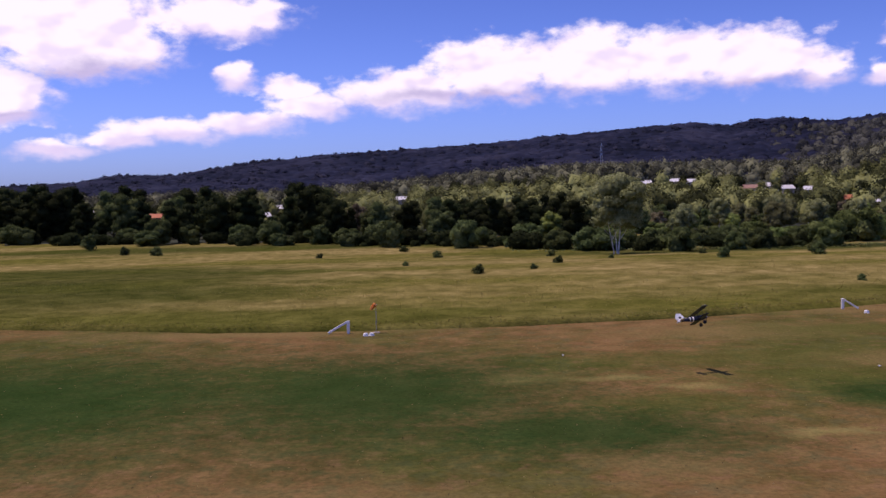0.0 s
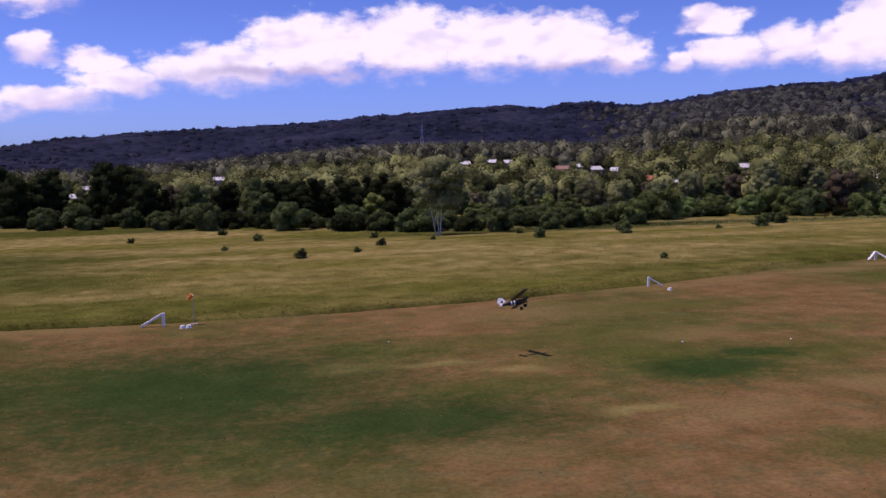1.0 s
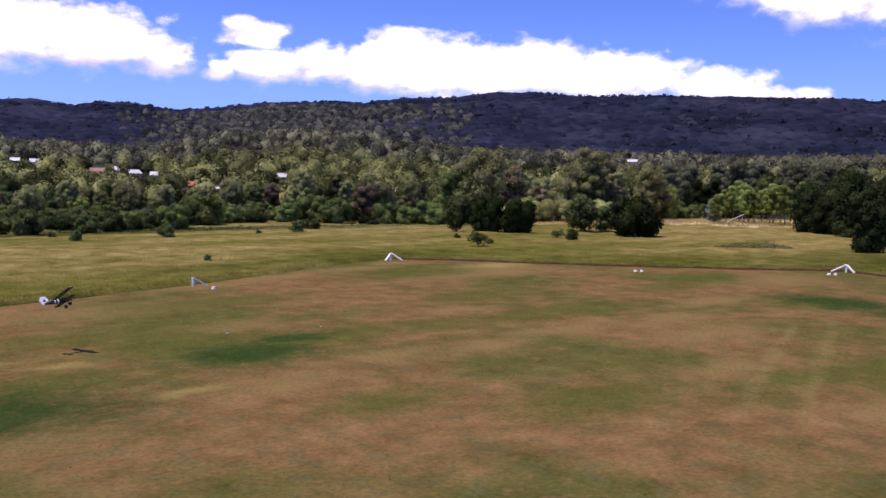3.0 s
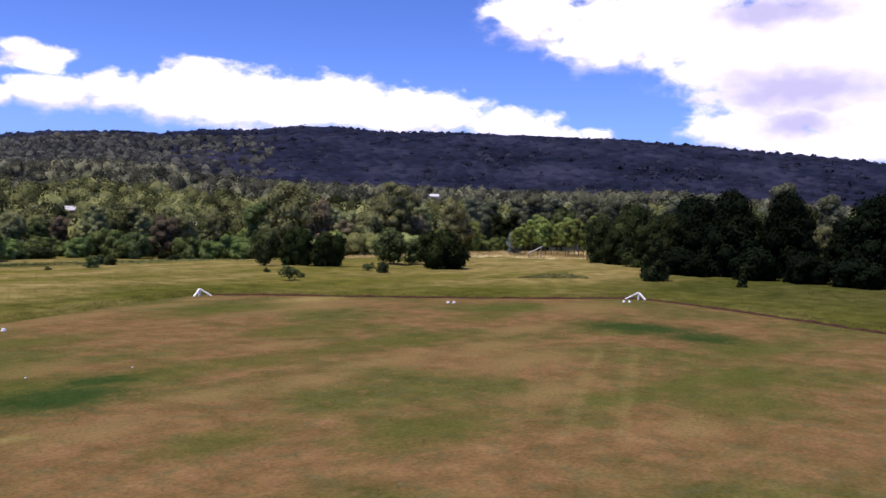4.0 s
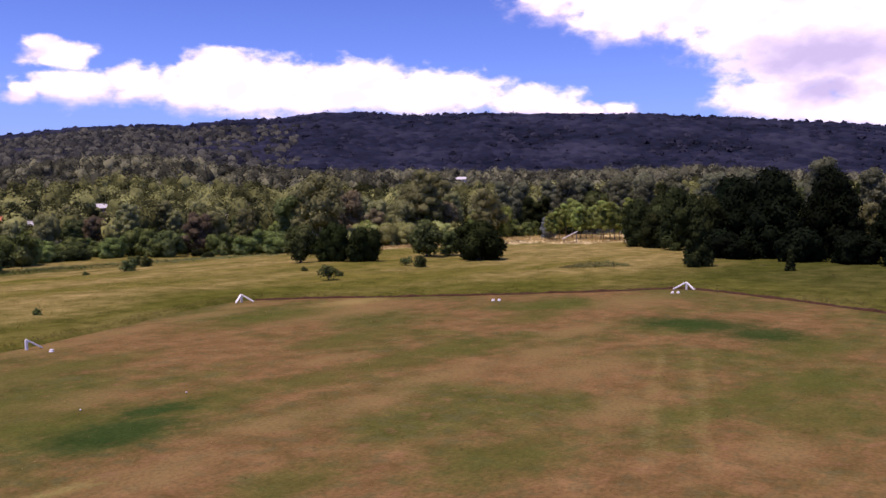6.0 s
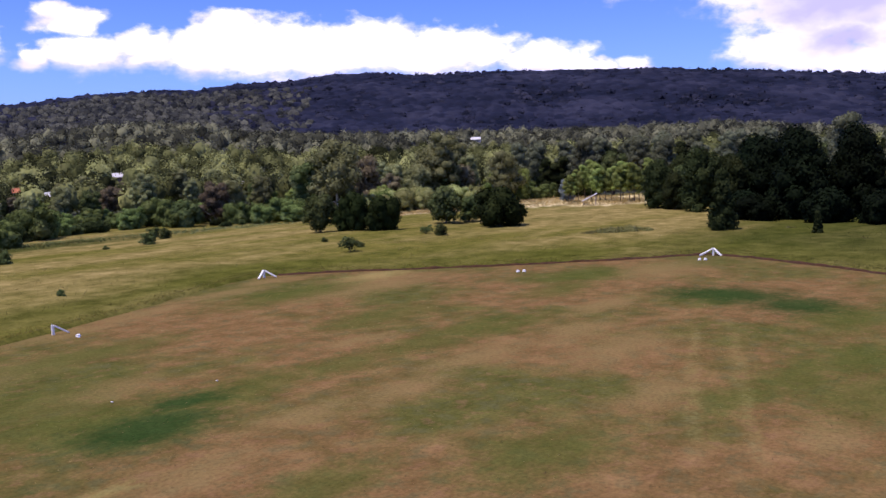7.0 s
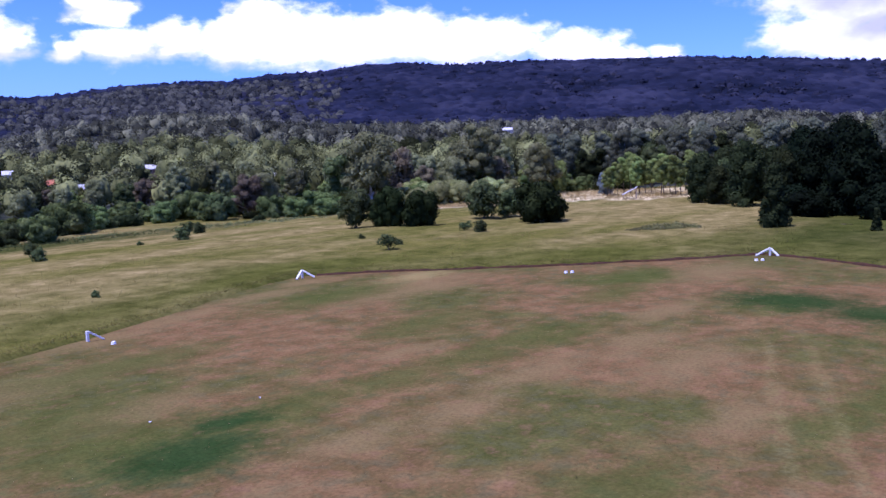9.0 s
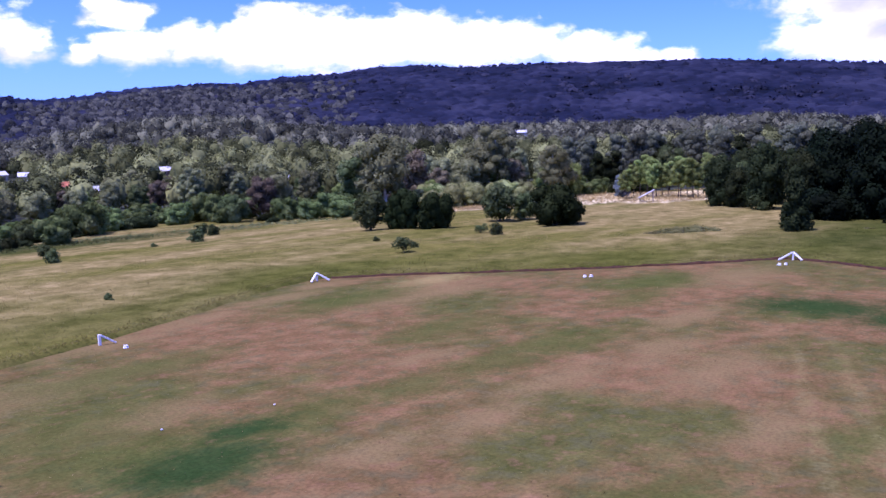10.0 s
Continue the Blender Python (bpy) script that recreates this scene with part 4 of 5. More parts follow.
# ---------------------------------------------------------------- houses among the trees
def house(width, depth, wall_h, rise, wall_mat, roof_mat, label):
    root = new("house")
    tagged(root, label, "house")
    hw, hd = width / 2, depth / 2
    bm = bmesh.new()
    foot = [bm.verts.new((x, y, -1.5)) for x, y in ((-hw, -hd), (hw, -hd), (hw, hd), (-hw, hd))]
    head = [bm.verts.new((x, y, wall_h)) for x, y in ((-hw, -hd), (hw, -hd), (hw, hd), (-hw, hd))]
    g0, g1 = bm.verts.new((-hw, 0, wall_h + rise * 0.94)), bm.verts.new((hw, 0, wall_h + rise * 0.94))
    bm.faces.new((foot[0], foot[1], head[1], head[0]))
    bm.faces.new((foot[2], foot[3], head[3], head[2]))
    bm.faces.new((foot[1], foot[2], head[2], g1, head[1]))
    bm.faces.new((foot[3], foot[0], head[0], g0, head[3]))
    part("wall", bm, wall_mat, root)
    o, th = 0.5, 0.16
    slope = rise / hd
    for name, s in (("roof_slope", -1), ("roof_slope", 1)):
        bm = bmesh.new()
        pts = []
        for dz in (0.0, th):
            pts.append([bm.verts.new(v) for v in ((-hw - o, s * 0.02, wall_h + rise + dz), (hw + o, s * 0.02, wall_h + rise + dz),
                                                 (hw + o, s * (hd + o), wall_h - slope * o + dz), (-hw - o, s * (hd + o), wall_h - slope * o + dz))])
        a, c = pts
        bm.faces.new(a[::-1]), bm.faces.new(c)
        for k in range(4):
            bm.faces.new((a[k], a[(k + 1) % 4], c[(k + 1) % 4], c[k]))
        bmesh.ops.recalc_face_normals(bm, faces=bm.faces[:])
        part(name, bm, roof_mat, root)
    n = max(2, int(width / 3.2))
    for k in range(n):
        x = -hw + width * (k + 0.5) / n
        if k == n // 2:
            part("door", box_bm(0.95, 0.08, 2.05, pose(x, -hd - 0.03, 1.03), 0.02), M_TIMBER, root)
            continue
        win = part("window", box_bm(1.5, 0.10, 1.2, pose(x, -hd - 0.03, 1.6), 0.02), M_WHITE, root)
        part("pane", box_bm(1.3, 0.04, 1.0, pose(x, -hd - 0.075, 1.6)), M_GLASS, win)
    return root


HOUSES = [  # azimuth, elevation of the visible part, width, walls, roof, label
    (-17.0, -0.85, 11.0, M_BRICK, M_ROOF_RED, "red-roofed house half hidden by dark trees"),
    (-20.5, -0.55, 6.0, M_RENDER, M_ROOF_PALE, "small pale house in a gap between trees"),
    (-10.3, -0.95, 7.5, M_RENDER, M_ROOF_PALE, "white-roofed cottage among dark trees"),
    (-9.1, -0.50, 7.0, M_BRICK, M_ROOF_PALE, "house with a pale roof above the scrub"),
    (-1.3, -0.12, 9.0, M_RENDER, M_ROOF_PALE, "long pale-roofed house between dark treetops"),
    (14.6, 0.55, 8.5, M_RENDER, M_ROOF_PALE, "white-walled house on the wooded slope"),
    (16.3, 0.62, 9.5, M_BRICK, M_ROOF_PALE, "house with a long pale roof on the slope"),
    (17.3, 0.58, 6.0, M_RENDER, M_ROOF_PALE, "small white house on the slope"),
    (20.8, 0.12, 11.0, M_RENDER, M_ROOF_BROWN, "cream house with a brown tiled roof"),
    (21.9, 0.22, 4.5, M_RENDER, M_ROOF_PALE, "narrow cream house on the slope"),
    (13.6, 0.50, 5.0, M_BRICK, M_ROOF_BROWN, "small brown-roofed house on the slope"),
    (24.2, -0.05, 5.0, M_RENDER, M_ROOF_PALE, "low white house among olive trees"),
    (22.9, 0.05, 7.5, M_RENDER, M_ROOF_PALE, "white house between green trees"),
    (26.4, -0.62, 6.5, M_RENDER, M_ROOF_RED, "terracotta-roofed house with cream walls"),
    (27.9, -0.92, 5.0, M_RENDER, M_ROOF_PALE, "small white house beside green trees"),
    (32.1, 0.02, 8.0, M_BRICK, M_ROOF_PALE, "house with a pinkish pale roof in the woods"),
    (39.4, -0.75, 2.4, M_RENDER, M_ROOF_PALE, "white shed almost hidden by trees"),
    (54.8, 1.38, 13.0, M_RENDER, M_ROOF_PALE, "long pale-roofed building behind tall gums"),
    (74.5, 1.55, 9.0, M_RENDER, M_ROOF_PALE, "pale house on the far slope"),
]
for haz, hel, width, wall_mat, roof_mat, label in HOUSES:
    best = min(np.arange(235, 900, 5), key=lambda r: abs(land1(r * math.sin(radians(haz)), r * math.cos(radians(haz))) + 3.0 - 8 - r * math.tan(radians(hel))) + r * 0.002)
    hx, hy = best * math.sin(radians(haz)), best * math.cos(radians(haz))
    h = house(width * 0.7, 6.0, 2.8, 1.7, wall_mat, roof_mat, label)
    h.matrix_basis = pose(hx, hy, 8 + best * math.tan(radians(hel)) - 3.0, 0, 0, -haz + rnd.uniform(-25, 25)) @ Matrix.Diagonal((1, 1, 0.85, 1))
    GONE.append((haz, math.degrees(math.atan2(width * 0.42, best)), best, hel - 0.12))


def clear(x, y, top, half):
    """False where a crown would hide one of the houses."""
    r, a = math.hypot(x, y), math.degrees(math.atan2(x, y))
    e = math.degrees(math.atan2(top - 8.5, r))
    for ha, hw, hr, he in GONE:
        if r < hr + 5 and abs(a - ha) < hw * 0.75 + math.degrees(half / r) * 0.5 and e > he:
            return False
    return True


# ---------------------------------------------------------------- woodland
TREE_H = [14.0, 16.5, 9.0, 11.5, 11.0, 12.0, 4.6, 5.2, 3.2, 17.0, 7.6, 8.2]
first = set()
count = 0


def plant(kind, a, r, scale, stretch=1.0, group="woodland trees"):
    x, y = r * math.sin(radians(a)), r * math.cos(radians(a))
    for smaller in (1.0, 0.8, 0.62, 0.48, 0.36):
        if clear(x, y, land1(x, y) + TREE_H[kind] * scale * smaller * stretch, 3.5 * scale * smaller):
            scale *= smaller
            break
    else:
        return
    if kind not in first:
        first.add(kind)
        put(KINDS[kind], x, y, rnd.uniform(0, 360), scale, 0.1)
        tagged(KINDS[kind], group=group)
    else:
        tagged(again(KINDS[kind], x, y, rnd.uniform(0, 360), scale, 0.1, stretch), group=group)


# scrub along the foot of the trees
a = -32.0
while a < 62:
    r = front(a)
    for row in (0, 1):
        if rnd.random() < 0.85:
            kind = rnd.choice((6, 6, 8, 8, 6)) if a < 24 else rnd.choice((6, 7, 7, 8))
            plant(kind, a + rnd.uniform(-0.9, 0.9), r + row * 8 + rnd.uniform(-6, 5), rnd.uniform(0.5, 1.3), rnd.uniform(0.75, 1.2), "scrub along the trees")
    a += 1.3 * 200 / r
# thicket that fills the wood's foot
for _ in range(190):
    a = rnd.uniform(11, 47)
    deep = rnd.random()
    leafy = 0.75 if a > 28 or deep > 0.5 else 0.12
    plant(7 if rnd.random() < leafy else rnd.choice((6, 8)), a, front(a) + 4 + 52 * deep, rnd.uniform(0.45, 0.9), rnd.uniform(0.8, 1.15), "bushes in the thicket")

# single trees behind it
made = []
tries = 0
while len(made) < 235 and tries < 9000:
    tries += 1
    a = rnd.uniform(-33, 88)
    r = front(a) + (44 if 11 < a < 42 else 10) + 58 * rnd.random() ** 1.2
    x, y = r * math.sin(radians(a)), r * math.cos(radians(a))
    if any((x - u) ** 2 + (y - v) ** 2 < 34 for u, v in made):
        continue
    k = rnd.random()
    if a < -6:
        kind = 5 if k < 0.75 else 3
        scale = rnd.uniform(1.0, 1.4)
    elif a < 10:
        kind = 5 if k < 0.45 else 3 if k < 0.75 else 0 if k < 0.85 else 4 if k < 0.93 else 2
        scale = rnd.uniform(0.7, 0.95)
    elif a < 28:
        kind = 2 if k < 0.36 else 0 if k < 0.6 else 3 if k < 0.9 else 4
        scale = rnd.uniform(0.48, 0.7)
    elif a < 57:
        kind = 0 if k < 0.36 else 1 if k < 0.5 else 2 if k < 0.74 else 3 if k < 0.86 else 4
        scale = rnd.uniform(0.55, 0.8) if a < 42 else rnd.uniform(0.68, 1.0)
    else:
        kind = 9 if k < 0.6 else 3 if k < 0.8 else 5
        scale = rnd.uniform(0.8, 1.05)
    made.append((x, y))
    plant(kind, a, r, scale, rnd.uniform(0.9, 1.1))
# pale wattles in the sun at the back of the clearing
for a, r, s in ((46.9, 203, 0.62), (48.2, 206, 0.72), (49.6, 209, 0.80), (51.0, 211, 0.74), (52.4, 213, 0.66), (54.1, 216, 0.58)):
    plant(10, a, r, s, rnd.uniform(0.9, 1.05), "wattles behind the clearing")
# taller gums that break the skyline of the wood
for a, r, kind, s in ((45.3, 212, 0, 1.36), (46.8, 226, 4, 1.45), (43.6, 220, 3, 1.3), (52.6, 236, 1, 1.22), (51.6, 240, 0, 1.25), (54.0, 250, 1, 1.05), (56.3, 222, 0, 0.98), (57.3, 229, 2, 1.05),
                      (37.5, 214, 4, 0.95), (38.6, 217, 0, 0.75), (58.6, 262, 9, 0.95), (60.5, 262, 9, 0.95), (62.5, 255, 9, 0.95), (64.5, 250, 9, 0.9), (66.5, 240, 9, 0.9), (68.4, 244, 9, 0.95), (70.5, 236, 9, 0.9), (-23.5, 305, 5, 1.45), (-26, 312, 5, 1.4),
                      (-21.8, 300, 5, 1.4), (-9.0, 262, 5, 1.3), (-7.6, 255, 5, 1.25), (-11.5, 268, 5, 1.25), (-15.2, 285, 5, 1.3)):
    plant(kind, a, r, s)
for a, r, kind, s in ((66.2, 176, 3, 0.66), (67.3, 168, 3, 0.72), (68.8, 174, 3, 0.8), (78.5, 168, 3, 0.75), (80.0, 160, 0, 0.6), (81.5, 166, 3, 0.75)):
    plant(kind, a, r, s, 1.0, "trees beside the evergreens")
for a, r, s in ((47.4, 214, 0.62), (48.6, 216, 0.7), (49.8, 212, 0.72), (51.0, 216, 0.7), (52.3, 214, 0.66), (54.5, 222, 0.6), (53.4, 218, 0.62), (50.4, 224, 0.75), (52.9, 222, 0.7), (48.0, 222, 0.75)):
    plant(10, a, r, s * 1.15)
# young trees in a loose row along the clearing
a = 60.4
while a < 66.6:
    plant(11, a + rnd.uniform(-0.15, 0.15), rnd.uniform(184, 202), rnd.uniform(0.8, 1.12), rnd.uniform(0.9, 1.1), "young trees along the clearing")
    a += 0.36


def canopy(name, label, n, r_lo, r_hi, size, leaves, leaf, mat, seed, iso, power=0.5, space=0.8, flatten=1.0, core=0.92, rise=(3.5, 7.5), lift=0.0, spread=1.0, rough=0.075, az=(-38, 92)):
    """Far woodland, too many trees to count: ragged crowns over the rising land."""
    r = np.random.default_rng(seed)
    iv, jf = iso
    jf = jf[iv[jf][:, :, 2].mean(1) > -0.35]
    vs, qs, ts, ns, base, tones = [], [], [], [], 0, []
    cell = {}
    made = 0
    for _ in range(n * 5):
        if made >= n:
            break
        a = r.uniform(*az) if az[0] < 0 else r.triangular(az[0], sum(az) / 2, az[1])
        d = r_lo + (r_hi - r_lo) * r.random() ** power
        if d < front(a) + 58:
            continue
        x, y = d * math.sin(radians(a)), d * math.cos(radians(a))
        c = size * (0.58 + 0.72 * r.random() ** 1.3)
        key = (int(x // (size * space)), int(y // (size * space)))
        if key in cell:
            continue
        cell[key] = 1
        hgt = c * r.uniform(0.8, 1.3) * flatten
        z = land1(x, y) + r.uniform(*rise)
        if r_lo < 600 and not clear(x, y, z + hgt, c):
            c, hgt, z = c * 0.55, hgt * 0.5, land1(x, y) + 1.2
            if not clear(x, y, z + hgt, c):
                continue
        made += 1
        tones.append(0.5 + (r.random() - 0.5) * spread)
        k = core * (1 + 0.14 * np.sin(iv @ r.normal(0, 3, 3)) + 0.12 * np.sin(iv @ r.normal(0, 6, 3)) + r.normal(0, rough, len(iv)))
        vs.append(np.array([x, y, z]) + iv * np.array([c, c, hgt]) * k[:, None])
        ts.append(jf + base)
        rounded = iv * (1 - 0.5 * lift) + np.array([0, 0, lift]) + r.normal(0, rough * 3, iv.shape)
        ns.append(rounded / np.linalg.norm(rounded, axis=1)[:, None])
        base += len(iv)
        if leaves:
            d3 = rand_dirs(leaves, r, 0.5)
            p = np.array([x, y, z]) + d3 * np.array([c, c, hgt]) * r.uniform(0.85, 1.18, leaves)[:, None]
            nn = d3 + r.normal(0, 0.3, d3.shape)
            t = np.cross(nn, rand_dirs(leaves, r))
            t /= np.linalg.norm(t, axis=1)[:, None] + 1e-9
            s = np.cross(nn, t)
            s /= np.linalg.norm(s, axis=1)[:, None] + 1e-9
            w = leaf * r.uniform(0.5, 1.3, leaves)[:, None]
            vs.append(np.stack([p - t * w, p - s * w * 0.7, p + t * w, p + s * w * 0.7], 1).reshape(-1, 3))
            nn = d3 * 0.4 + 0.6 * nn + np.array([0, 0, 0.5 * lift])
            ns.append(np.repeat(nn / np.linalg.norm(nn, axis=1)[:, None], 4, 0))
            qs.append(np.arange(leaves * 4).reshape(-1, 4) + base)
            base += leaves * 4
    me = mesh_from(name, np.concatenate(vs), [np.concatenate(ts)] + ([np.concatenate(qs)] if qs else []), mat, True, np.concatenate(ns))
    shade = me.attributes.new("tone", "FLOAT", "POINT")
    shade.data.foreach_set("value", np.repeat(np.array(tones, np.float32), len(iv) + leaves * 4))
    tagged(new(name, me), label, "woodland", kind="stuff")


def hill_forest():
    """The closed forest on the ridge: one canopy whose crowns swell and sink against each other."""
    r = np.random.default_rng(62)
    aa, rr = np.meshgrid(np.radians(np.arange(-40, 94, 0.16)), np.arange(628, 1345, 4.5), indexing="ij")
    u, v = aa * 1000, rr
    wide, deep = 8.5, 13.0
    nu, nv = int(140 * 1000 * math.pi / 180 / wide) + 6, int(760 / deep) + 6
    ju, jv = r.uniform(0.1, 0.9, (nu, nv)), r.uniform(0.1, 0.9, (nu, nv))
    tall, hue, size = r.uniform(0.5, 1.0, (nu, nv)), r.random((nu, nv)), r.uniform(0.75, 1.15, (nu, nv))
    cu, cv = ((u - u.min()) / wide).astype(int) + 1, ((v - v.min()) / deep).astype(int) + 1
    top, tone = np.zeros(u.shape), np.full(u.shape, 0.5)
    for du in (-1, 0, 1):
        for dv in (-1, 0, 1):
            ku, kv = cu + du, cv + dv
            pu, pv = u.min() + (ku - 1 + ju[ku, kv]) * wide, v.min() + (kv - 1 + jv[ku, kv]) * deep
            d = np.hypot((u - pu) / wide, (v - pv) / deep) / size[ku, kv]
            dome = tall[ku, kv] * np.sqrt(np.clip(1 - d * d, 0, 1))
            tone = np.where(dome > top, hue[ku, kv], tone)
            top = np.maximum(top, dome)
    x, y = rr * np.sin(aa), rr * np.cos(aa)
    roll = np.array([noise.noise(Vector((a * 0.011, c * 0.011, 4.0))) for a, c in zip(x.ravel(), y.ravel())]).reshape(x.shape)
    z = land(x, y) + 0.8 + 5.6 * top + 2.4 * roll - 9 * (1 - smooth01(628, 650, rr))
    na, nr = x.shape
    idx = np.arange(na * nr).reshape(na, nr)
    quads = np.stack([idx[:-1, :-1], idx[1:, :-1], idx[1:, 1:], idx[:-1, 1:]], -1).reshape(-1, 4)[:, ::-1]
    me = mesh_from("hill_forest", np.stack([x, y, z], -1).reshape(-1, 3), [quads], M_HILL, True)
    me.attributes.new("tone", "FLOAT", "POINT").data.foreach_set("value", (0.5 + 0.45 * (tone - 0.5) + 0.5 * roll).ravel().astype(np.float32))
    tagged(new("hill_forest", me), "forest on the long ridge, coloured dark blue for haze and shade", "woodland", kind="stuff")


canopy("woodland", "sunlit olive gum woodland on the lower slope", 2600, 245, 440, 3.4, 170, 0.42, M_WOOD, 61, ICO2, 0.75, 1.25, 1.2, core=0.74, lift=0.2, rise=(3.0, 6.5))
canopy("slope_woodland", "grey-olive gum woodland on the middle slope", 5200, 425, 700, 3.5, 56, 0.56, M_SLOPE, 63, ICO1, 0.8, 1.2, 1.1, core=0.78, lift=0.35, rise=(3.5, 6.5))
canopy("spur_woodland", "olive woodland climbing a spur, its colour dulled for haze", 1900, 640, 1080, 4.2, 20, 0.8, M_SPUR, 67, ICO1, 0.9, 0.9, 0.85, core=0.86, rise=(4.0, 6.5), lift=0.7, spread=0.8, rough=0.07, az=(22, 45))
hill_forest()
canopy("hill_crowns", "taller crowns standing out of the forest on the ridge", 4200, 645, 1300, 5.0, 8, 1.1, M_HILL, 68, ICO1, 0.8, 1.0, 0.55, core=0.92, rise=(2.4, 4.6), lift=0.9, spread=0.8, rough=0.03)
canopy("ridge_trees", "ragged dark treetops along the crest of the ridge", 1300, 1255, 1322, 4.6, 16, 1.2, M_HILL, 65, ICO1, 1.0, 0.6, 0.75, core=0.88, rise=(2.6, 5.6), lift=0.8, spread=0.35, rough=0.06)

# ---------------------------------------------------------------- things on the airfield
def corner_marker(legs, label):
    """A white post with boards sloping from its head down to the turf."""
    root = new("corner_marker")
    tagged(root, label, "field marker", "white corner markers")
    part("post", box_bm(0.20, 0.20, 0.90, pose(0, 0, 0.42), 0.014), M_WHITE, root)
    for ang, length in legs:
        fall = 0.74
        tilt = math.degrees(math.atan2(fall, length))
        m = pose(0, 0, 0, 0, 0, ang) @ pose(length / 2 + 0.08, 0, 0.06 + fall / 2, 0, tilt, 0)
        part("board", box_bm(math.hypot(length, fall), 0.22, 0.13, m, 0.012), M_WHITE, root)
    return root


for x, y, size, legs, label in ((-6.1, 52.1, 0.92, ((180, 1.3),), "white post with one sloping white board beside the windsock"),
                          (27.65, 57.1, 0.82, ((-20, 1.15),), "white post with one sloping white board at the mown edge"),
                          (54.0, 65.6, 0.9, ((197, 1.05), (-53, 1.25)), "two white boards leaning on a post at a field corner"),
                          (86.0, 32.5, 0.92, ((131, 1.5), (-108, 1.0)), "two long white boards leaning on a post at a corner")):
    corner_marker(legs, label).matrix_basis = pose(x, y, 0.02) @ Matrix.Scale(size, 4)


def tub(label):
    root = new("marker_tub")
    tagged(root, label, "field marker", "white marker tubs")
    bm = bmesh.new()
    bmesh.ops.create_cone(bm, cap_ends=True, segments=20, radius1=0.25, radius2=0.20, depth=0.30, matrix=pose(0, 0, 0.15))
    bmesh.ops.bevel(bm, geom=[e for e in bm.edges if abs(e.verts[0].co.z - e.verts[1].co.z) < 0.01], offset=0.03, segments=2, affect="EDGES")
    part("tub_body", bm, M_WHITE, root, smooth=False)
    bm = bmesh.new()
    bmesh.ops.create_cone(bm, cap_ends=True, segments=20, radius1=0.265, radius2=0.265, depth=0.035, matrix=pose(0, 0, 0.03))
    part("rim", bm, M_WHITE, root)
    return root


tubs = [(-4.95, 50.9), (-4.6, 50.95), (28.15, 54.8), (67.3, 44.65), (67.75, 44.25), (81.9, 32.4), (82.3, 31.95)]
proto = tub("upturned white plastic tub on the mown turf")
proto.matrix_basis = pose(tubs[0][0], tubs[0][1], 0.02) @ Matrix.Diagonal((0.66, 0.66, 0.6, 1))
for x, y in tubs[1:]:
    copy_thing(proto, pose(x, y, 0.02, 0, 0, rnd.uniform(0, 360))).scale = (0.68, 0.68, 0.62)

sock = new("windsock")
tagged(sock, "limp faded orange windsock on a thin pole", "windsock")
part("base_plate", box_bm(0.42, 0.42, 0.04, pose(0, 0, 0.02), 0.008), M_TIMBER, sock)
part("pole", tube_bm([(0, 0, 0), (0, 0, 0.9), (0, 0, 1.78)], [0.022, 0.02, 0.016], 10), M_STEEL, sock)
part("hoop", tube_bm([(-0.11 * math.cos(k * 0.5236), 0.11 * math.sin(k * 0.5236), 1.77) for k in range(13)], [0.008] * 13, 6), M_STEEL, sock)
part("sleeve", tube_bm([(-0.02, 0, 1.78), (-0.10, 0.02, 1.74), (-0.19, 0.03, 1.65), (-0.26, 0.02, 1.54), (-0.31, 0.0, 1.44)], [0.12, 0.14, 0.12, 0.095, 0.07], 12), M_ORANGE, sock)
sock.matrix_basis = pose(-4.35, 52.1, 0.02)

for x, y in ((5.8, 42.6), (25.2, 36.5), (19.9, 37.7)):
    peg = new("ground_peg")
    tagged(peg, "small white peg set in the mown turf", "peg", "white pegs in the turf")
    part("cap", box_bm(0.16, 0.16, 0.05, pose(0, 0, 0.085), 0.012), M_WHITE, peg)
    part("stake", box_bm(0.05, 0.05, 0.07, pose(0, 0, 0.035)), M_WHITE, peg)
    peg.matrix_basis = pose(x, y, 0.02, 0, 0, rnd.uniform(0, 90)) @ Matrix.Scale(0.6, 4)

# open lean-to in the clearing
shed = new("lean_to")
tagged(shed, "small open lean-to with a sloping pale roof", "shelter")
part("roof_sheet", box_bm(3.4, 2.2, 0.08, pose(0, 0, 1.9, 0, -27, 0), 0.01), M_ROOF_PALE, shed)
for x in (-1.3, 1.3):
    for y in (-0.9, 0.9):
        z = 1.86 + x * math.tan(radians(27))
        part("post", box_bm(0.1, 0.1, z, pose(x, y, z / 2)), M_TIMBER, shed)
part("back_wall", box_bm(0.06, 2.0, 2.3, pose(1.2, 0, 1.2)), M_TIMBER, shed)
shed.matrix_basis = pose(157.5, 84.5, land1(157.5, 84.5), 0, 0, -62)

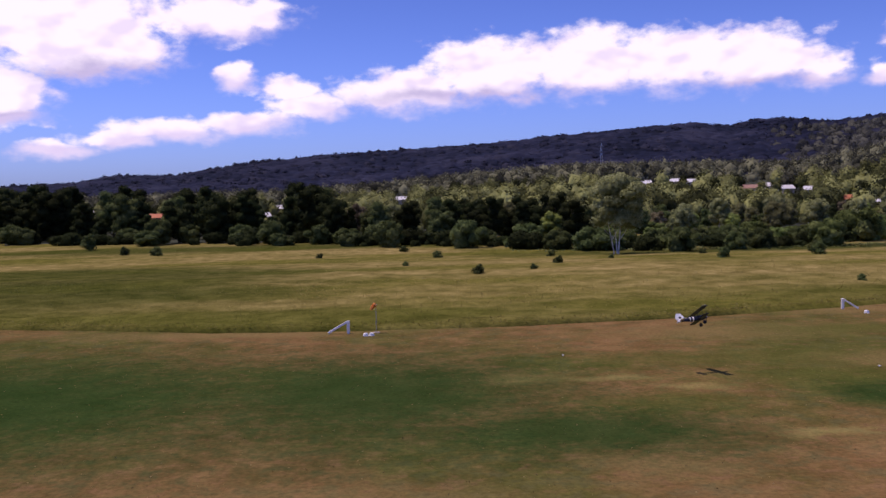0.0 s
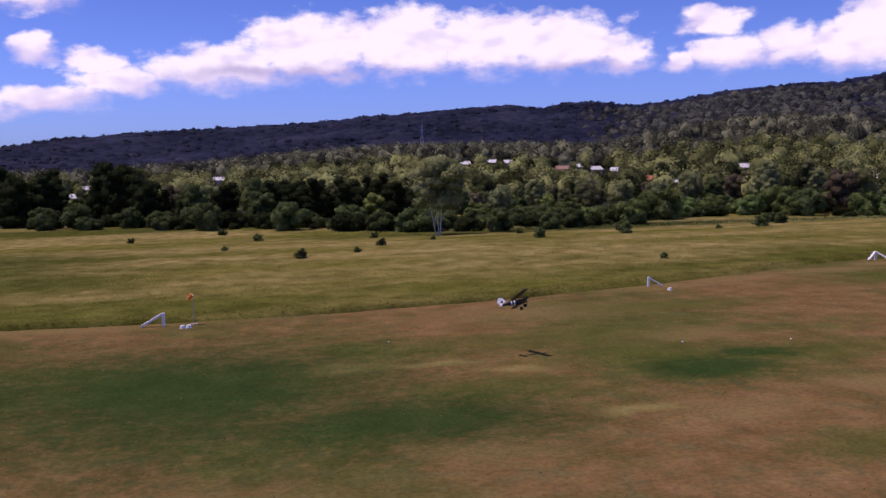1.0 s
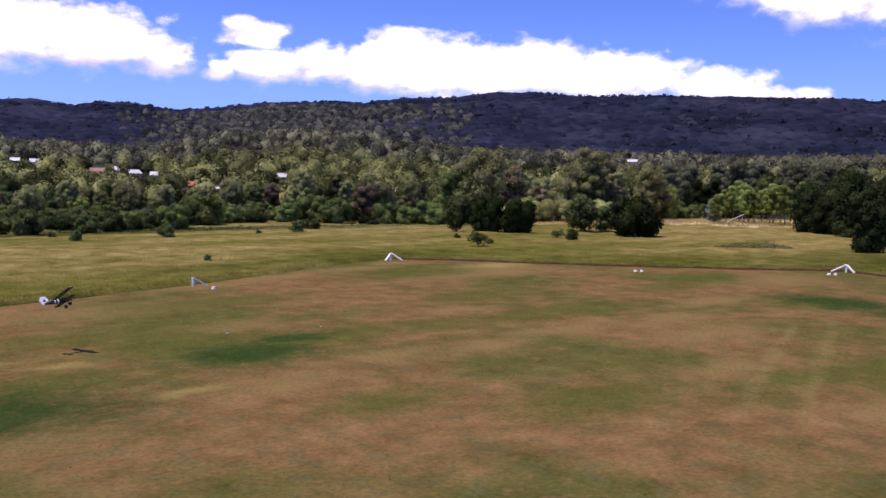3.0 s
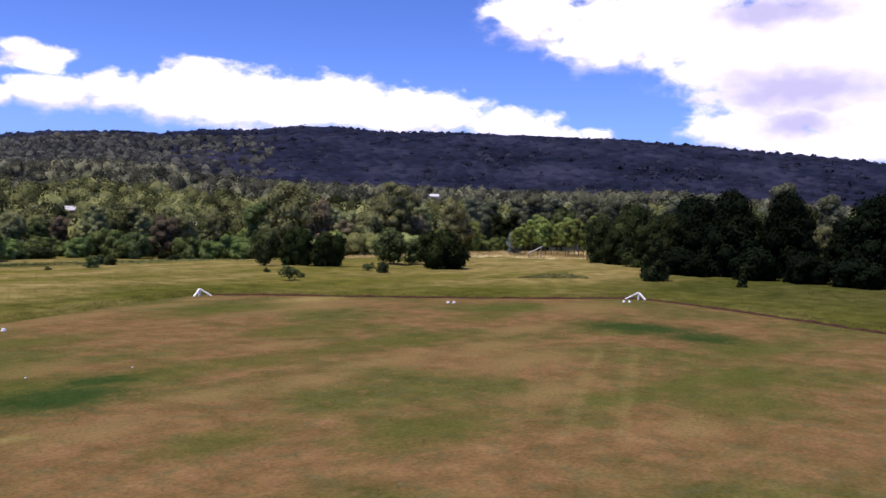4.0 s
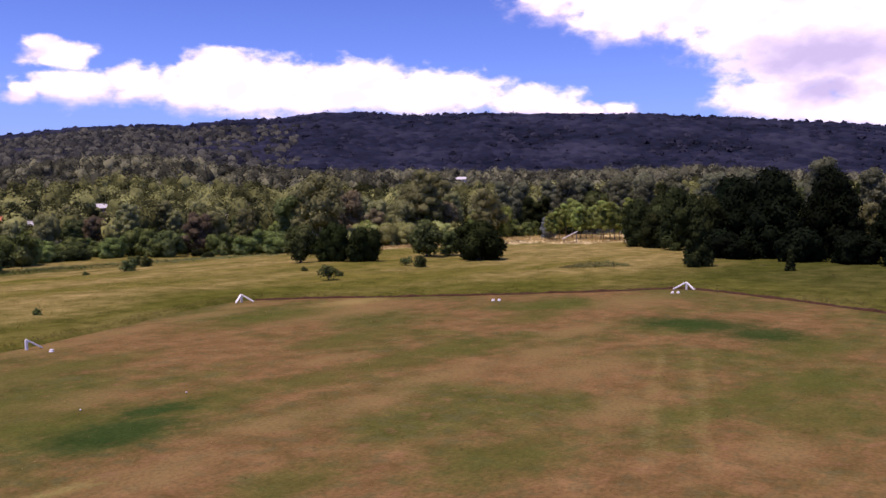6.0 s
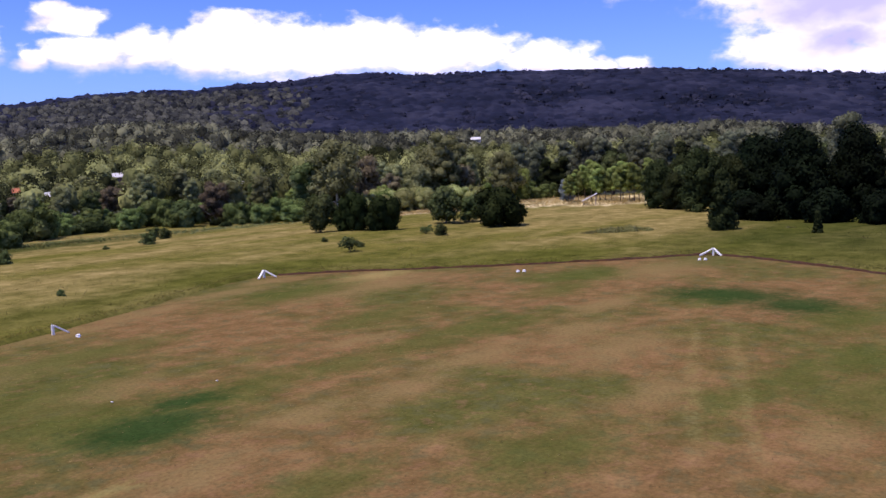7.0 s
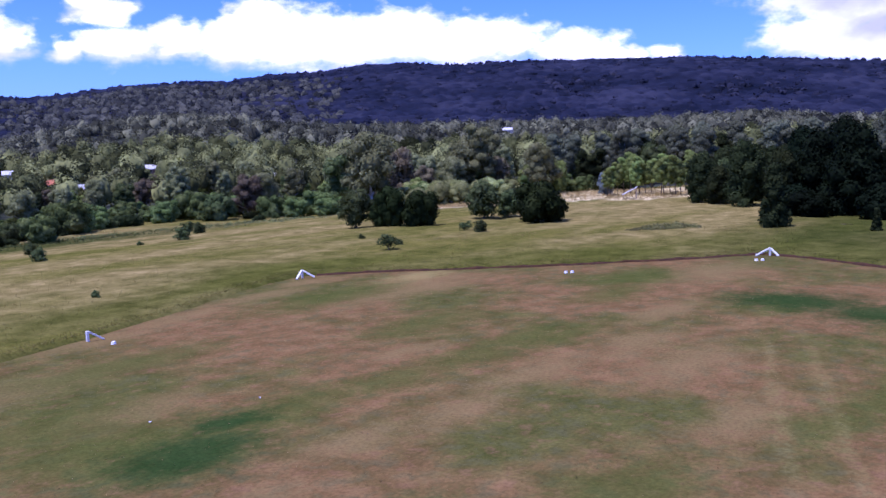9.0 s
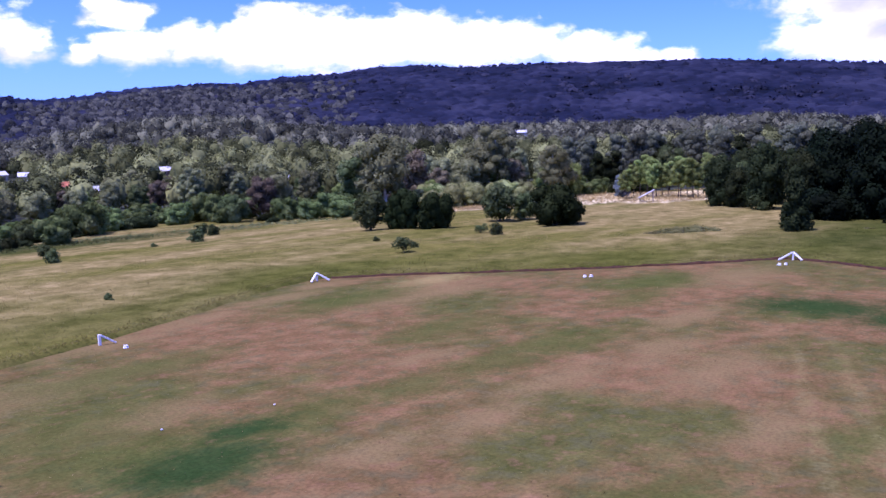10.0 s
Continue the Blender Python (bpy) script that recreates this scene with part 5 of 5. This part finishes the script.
# lattice mast on the wooded rise
mast = new("lattice_mast")
tagged(mast, "thin grey lattice mast above the treetops", "mast")
for sx, sy in ((-1, -1), (1, -1), (1, 1), (-1, 1)):
    part("corner_leg", tube_bm([(sx * 1.4, sy * 1.4, 0), (sx * 0.25, sy * 0.25, 24)], [0.09, 0.05], 6), M_STEEL, mast)
for k in range(8):
    z0, z1 = k * 3.0, k * 3.0 + 3.0
    w0, w1 = 1.4 - z0 * 1.15 / 24, 1.4 - z1 * 1.15 / 24
    part("brace", tube_bm([(-w0, -w0, z0), (w1, -w1, z1)], [0.04, 0.04], 5), M_STEEL, mast)
    part("brace", tube_bm([(w0, w0, z0), (-w1, w1, z1)], [0.04, 0.04], 5), M_STEEL, mast)
part("crossarm", box_bm(3.6, 0.2, 0.2, pose(0, 0, 22)), M_STEEL, mast)
mx, my = 640 * math.sin(radians(11.8)), 640 * math.cos(radians(11.8))
mast.matrix_basis = pose(mx, my, land1(mx, my))


# model aeroplane low over the strip
def model_plane():
    root = new("model_aeroplane")
    tagged(root, "black and white radio-controlled aeroplane flying low over the strip", "model aeroplane")
    bm = bmesh.new()
    rings = []
    for x, w, h, z in ((-0.72, 0.02, 0.05, 0.03), (-0.45, 0.05, 0.08, 0.02), (-0.1, 0.09, 0.12, 0.0), (0.2, 0.10, 0.13, 0.0), (0.45, 0.10, 0.11, 0.0), (0.58, 0.07, 0.08, 0.0)):
        rings.append([bm.verts.new((x, w * math.cos(t), z + h * math.sin(t))) for t in (2 * math.pi * k / 10 for k in range(10))])
    for p, q in zip(rings, rings[1:]):
        for k in range(10):
            bm.faces.new((p[k], p[(k + 1) % 10], q[(k + 1) % 10], q[k]))
    bm.faces.new(rings[0][::-1]), bm.faces.new(rings[-1])
    bmesh.ops.recalc_face_normals(bm, faces=bm.faces[:])
    body = part("fuselage", bm, M_BLACK, root, smooth=True)
    part("band", tube_bm([(-0.29, 0, 0.018), (-0.245, 0, 0.016)], [0.094, 0.10], 12), M_WHITE, body, "white band")
    part("band", tube_bm([(-0.14, 0, 0.005), (-0.095, 0, 0.0)], [0.114, 0.12], 12), M_WHITE, body, "white band")
    bm = bmesh.new()
    out = ((-0.86, -0.04), (-0.52, 0.0), (-0.53, 0.20), (-0.63, 0.36), (-0.84, 0.38), (-0.96, 0.18))
    a = [bm.verts.new((x, -0.012, z + 0.02)) for x, z in out]
    c = [bm.verts.new((x, 0.012, z + 0.02)) for x, z in out]
    bm.faces.new(a), bm.faces.new(c[::-1])
    for k in range(6):
        bm.faces.new((a[k], c[k], c[(k + 1) % 6], a[(k + 1) % 6]))
    bmesh.ops.recalc_face_normals(bm, faces=bm.faces[:])
    fin = part("fin", bm, M_WHITE, root, "white fin")
    bm = bmesh.new()
    bmesh.ops.create_cone(bm, cap_ends=True, segments=16, radius1=0.06, radius2=0.06, depth=0.034, matrix=pose(-0.72, 0, 0.18, 90, 0, 0))
    part("disc", bm, M_BLACK, fin, "dark disc")
    part("tailplane", box_bm(0.22, 0.62, 0.02, pose(-0.68, 0, 0.05), 0.008), M_WHITE, root)
    for z, span in ((0.30, 1.75), (-0.06, 1.5)):
        part("wing", box_bm(0.28, span, 0.035, pose(0.22, 0, z, 0, 3, 0), 0.012), M_BLACK, root)
    for y in (-0.74, 0.74):
        part("wing_panel", box_bm(0.22, 0.20, 0.01, pose(0.22, y, 0.323, 0, 3, 0)), M_WHITE, root, "white wing-tip panel")
    for y in (-0.6, 0.6, -0.12, 0.12):
        for x in (0.12, 0.32):
            part("strut", tube_bm([(x, y, -0.05), (x, y, 0.29)], [0.008, 0.008], 6), M_BLACK, root)
    for y in (-0.2, 0.2):
        part("gear_leg", tube_bm([(0.3, y * 0.3, -0.1), (0.32, y, -0.28)], [0.01, 0.01], 6), M_STEEL, root)
        bm = bmesh.new()
        bmesh.ops.create_cone(bm, cap_ends=True, segments=18, radius1=0.085, radius2=0.085, depth=0.04, matrix=pose(0.32, y, -0.28, 90, 0, 0))
        part("wheel", bm, M_RUBBER, root)
    part("propeller", box_bm(0.015, 0.04, 0.42, pose(0.63, 0, 0, 35, 0, 0), 0.005), M_BLACK, root)
    part("spinner", tube_bm([(0.57, 0, 0), (0.62, 0, 0), (0.68, 0, 0)], [0.045, 0.035, 0.008], 10), M_STEEL, root)
    return root


plane = model_plane()
plane.matrix_basis = pose(11.2, 37.8, 2.5, -28, -6, 14)
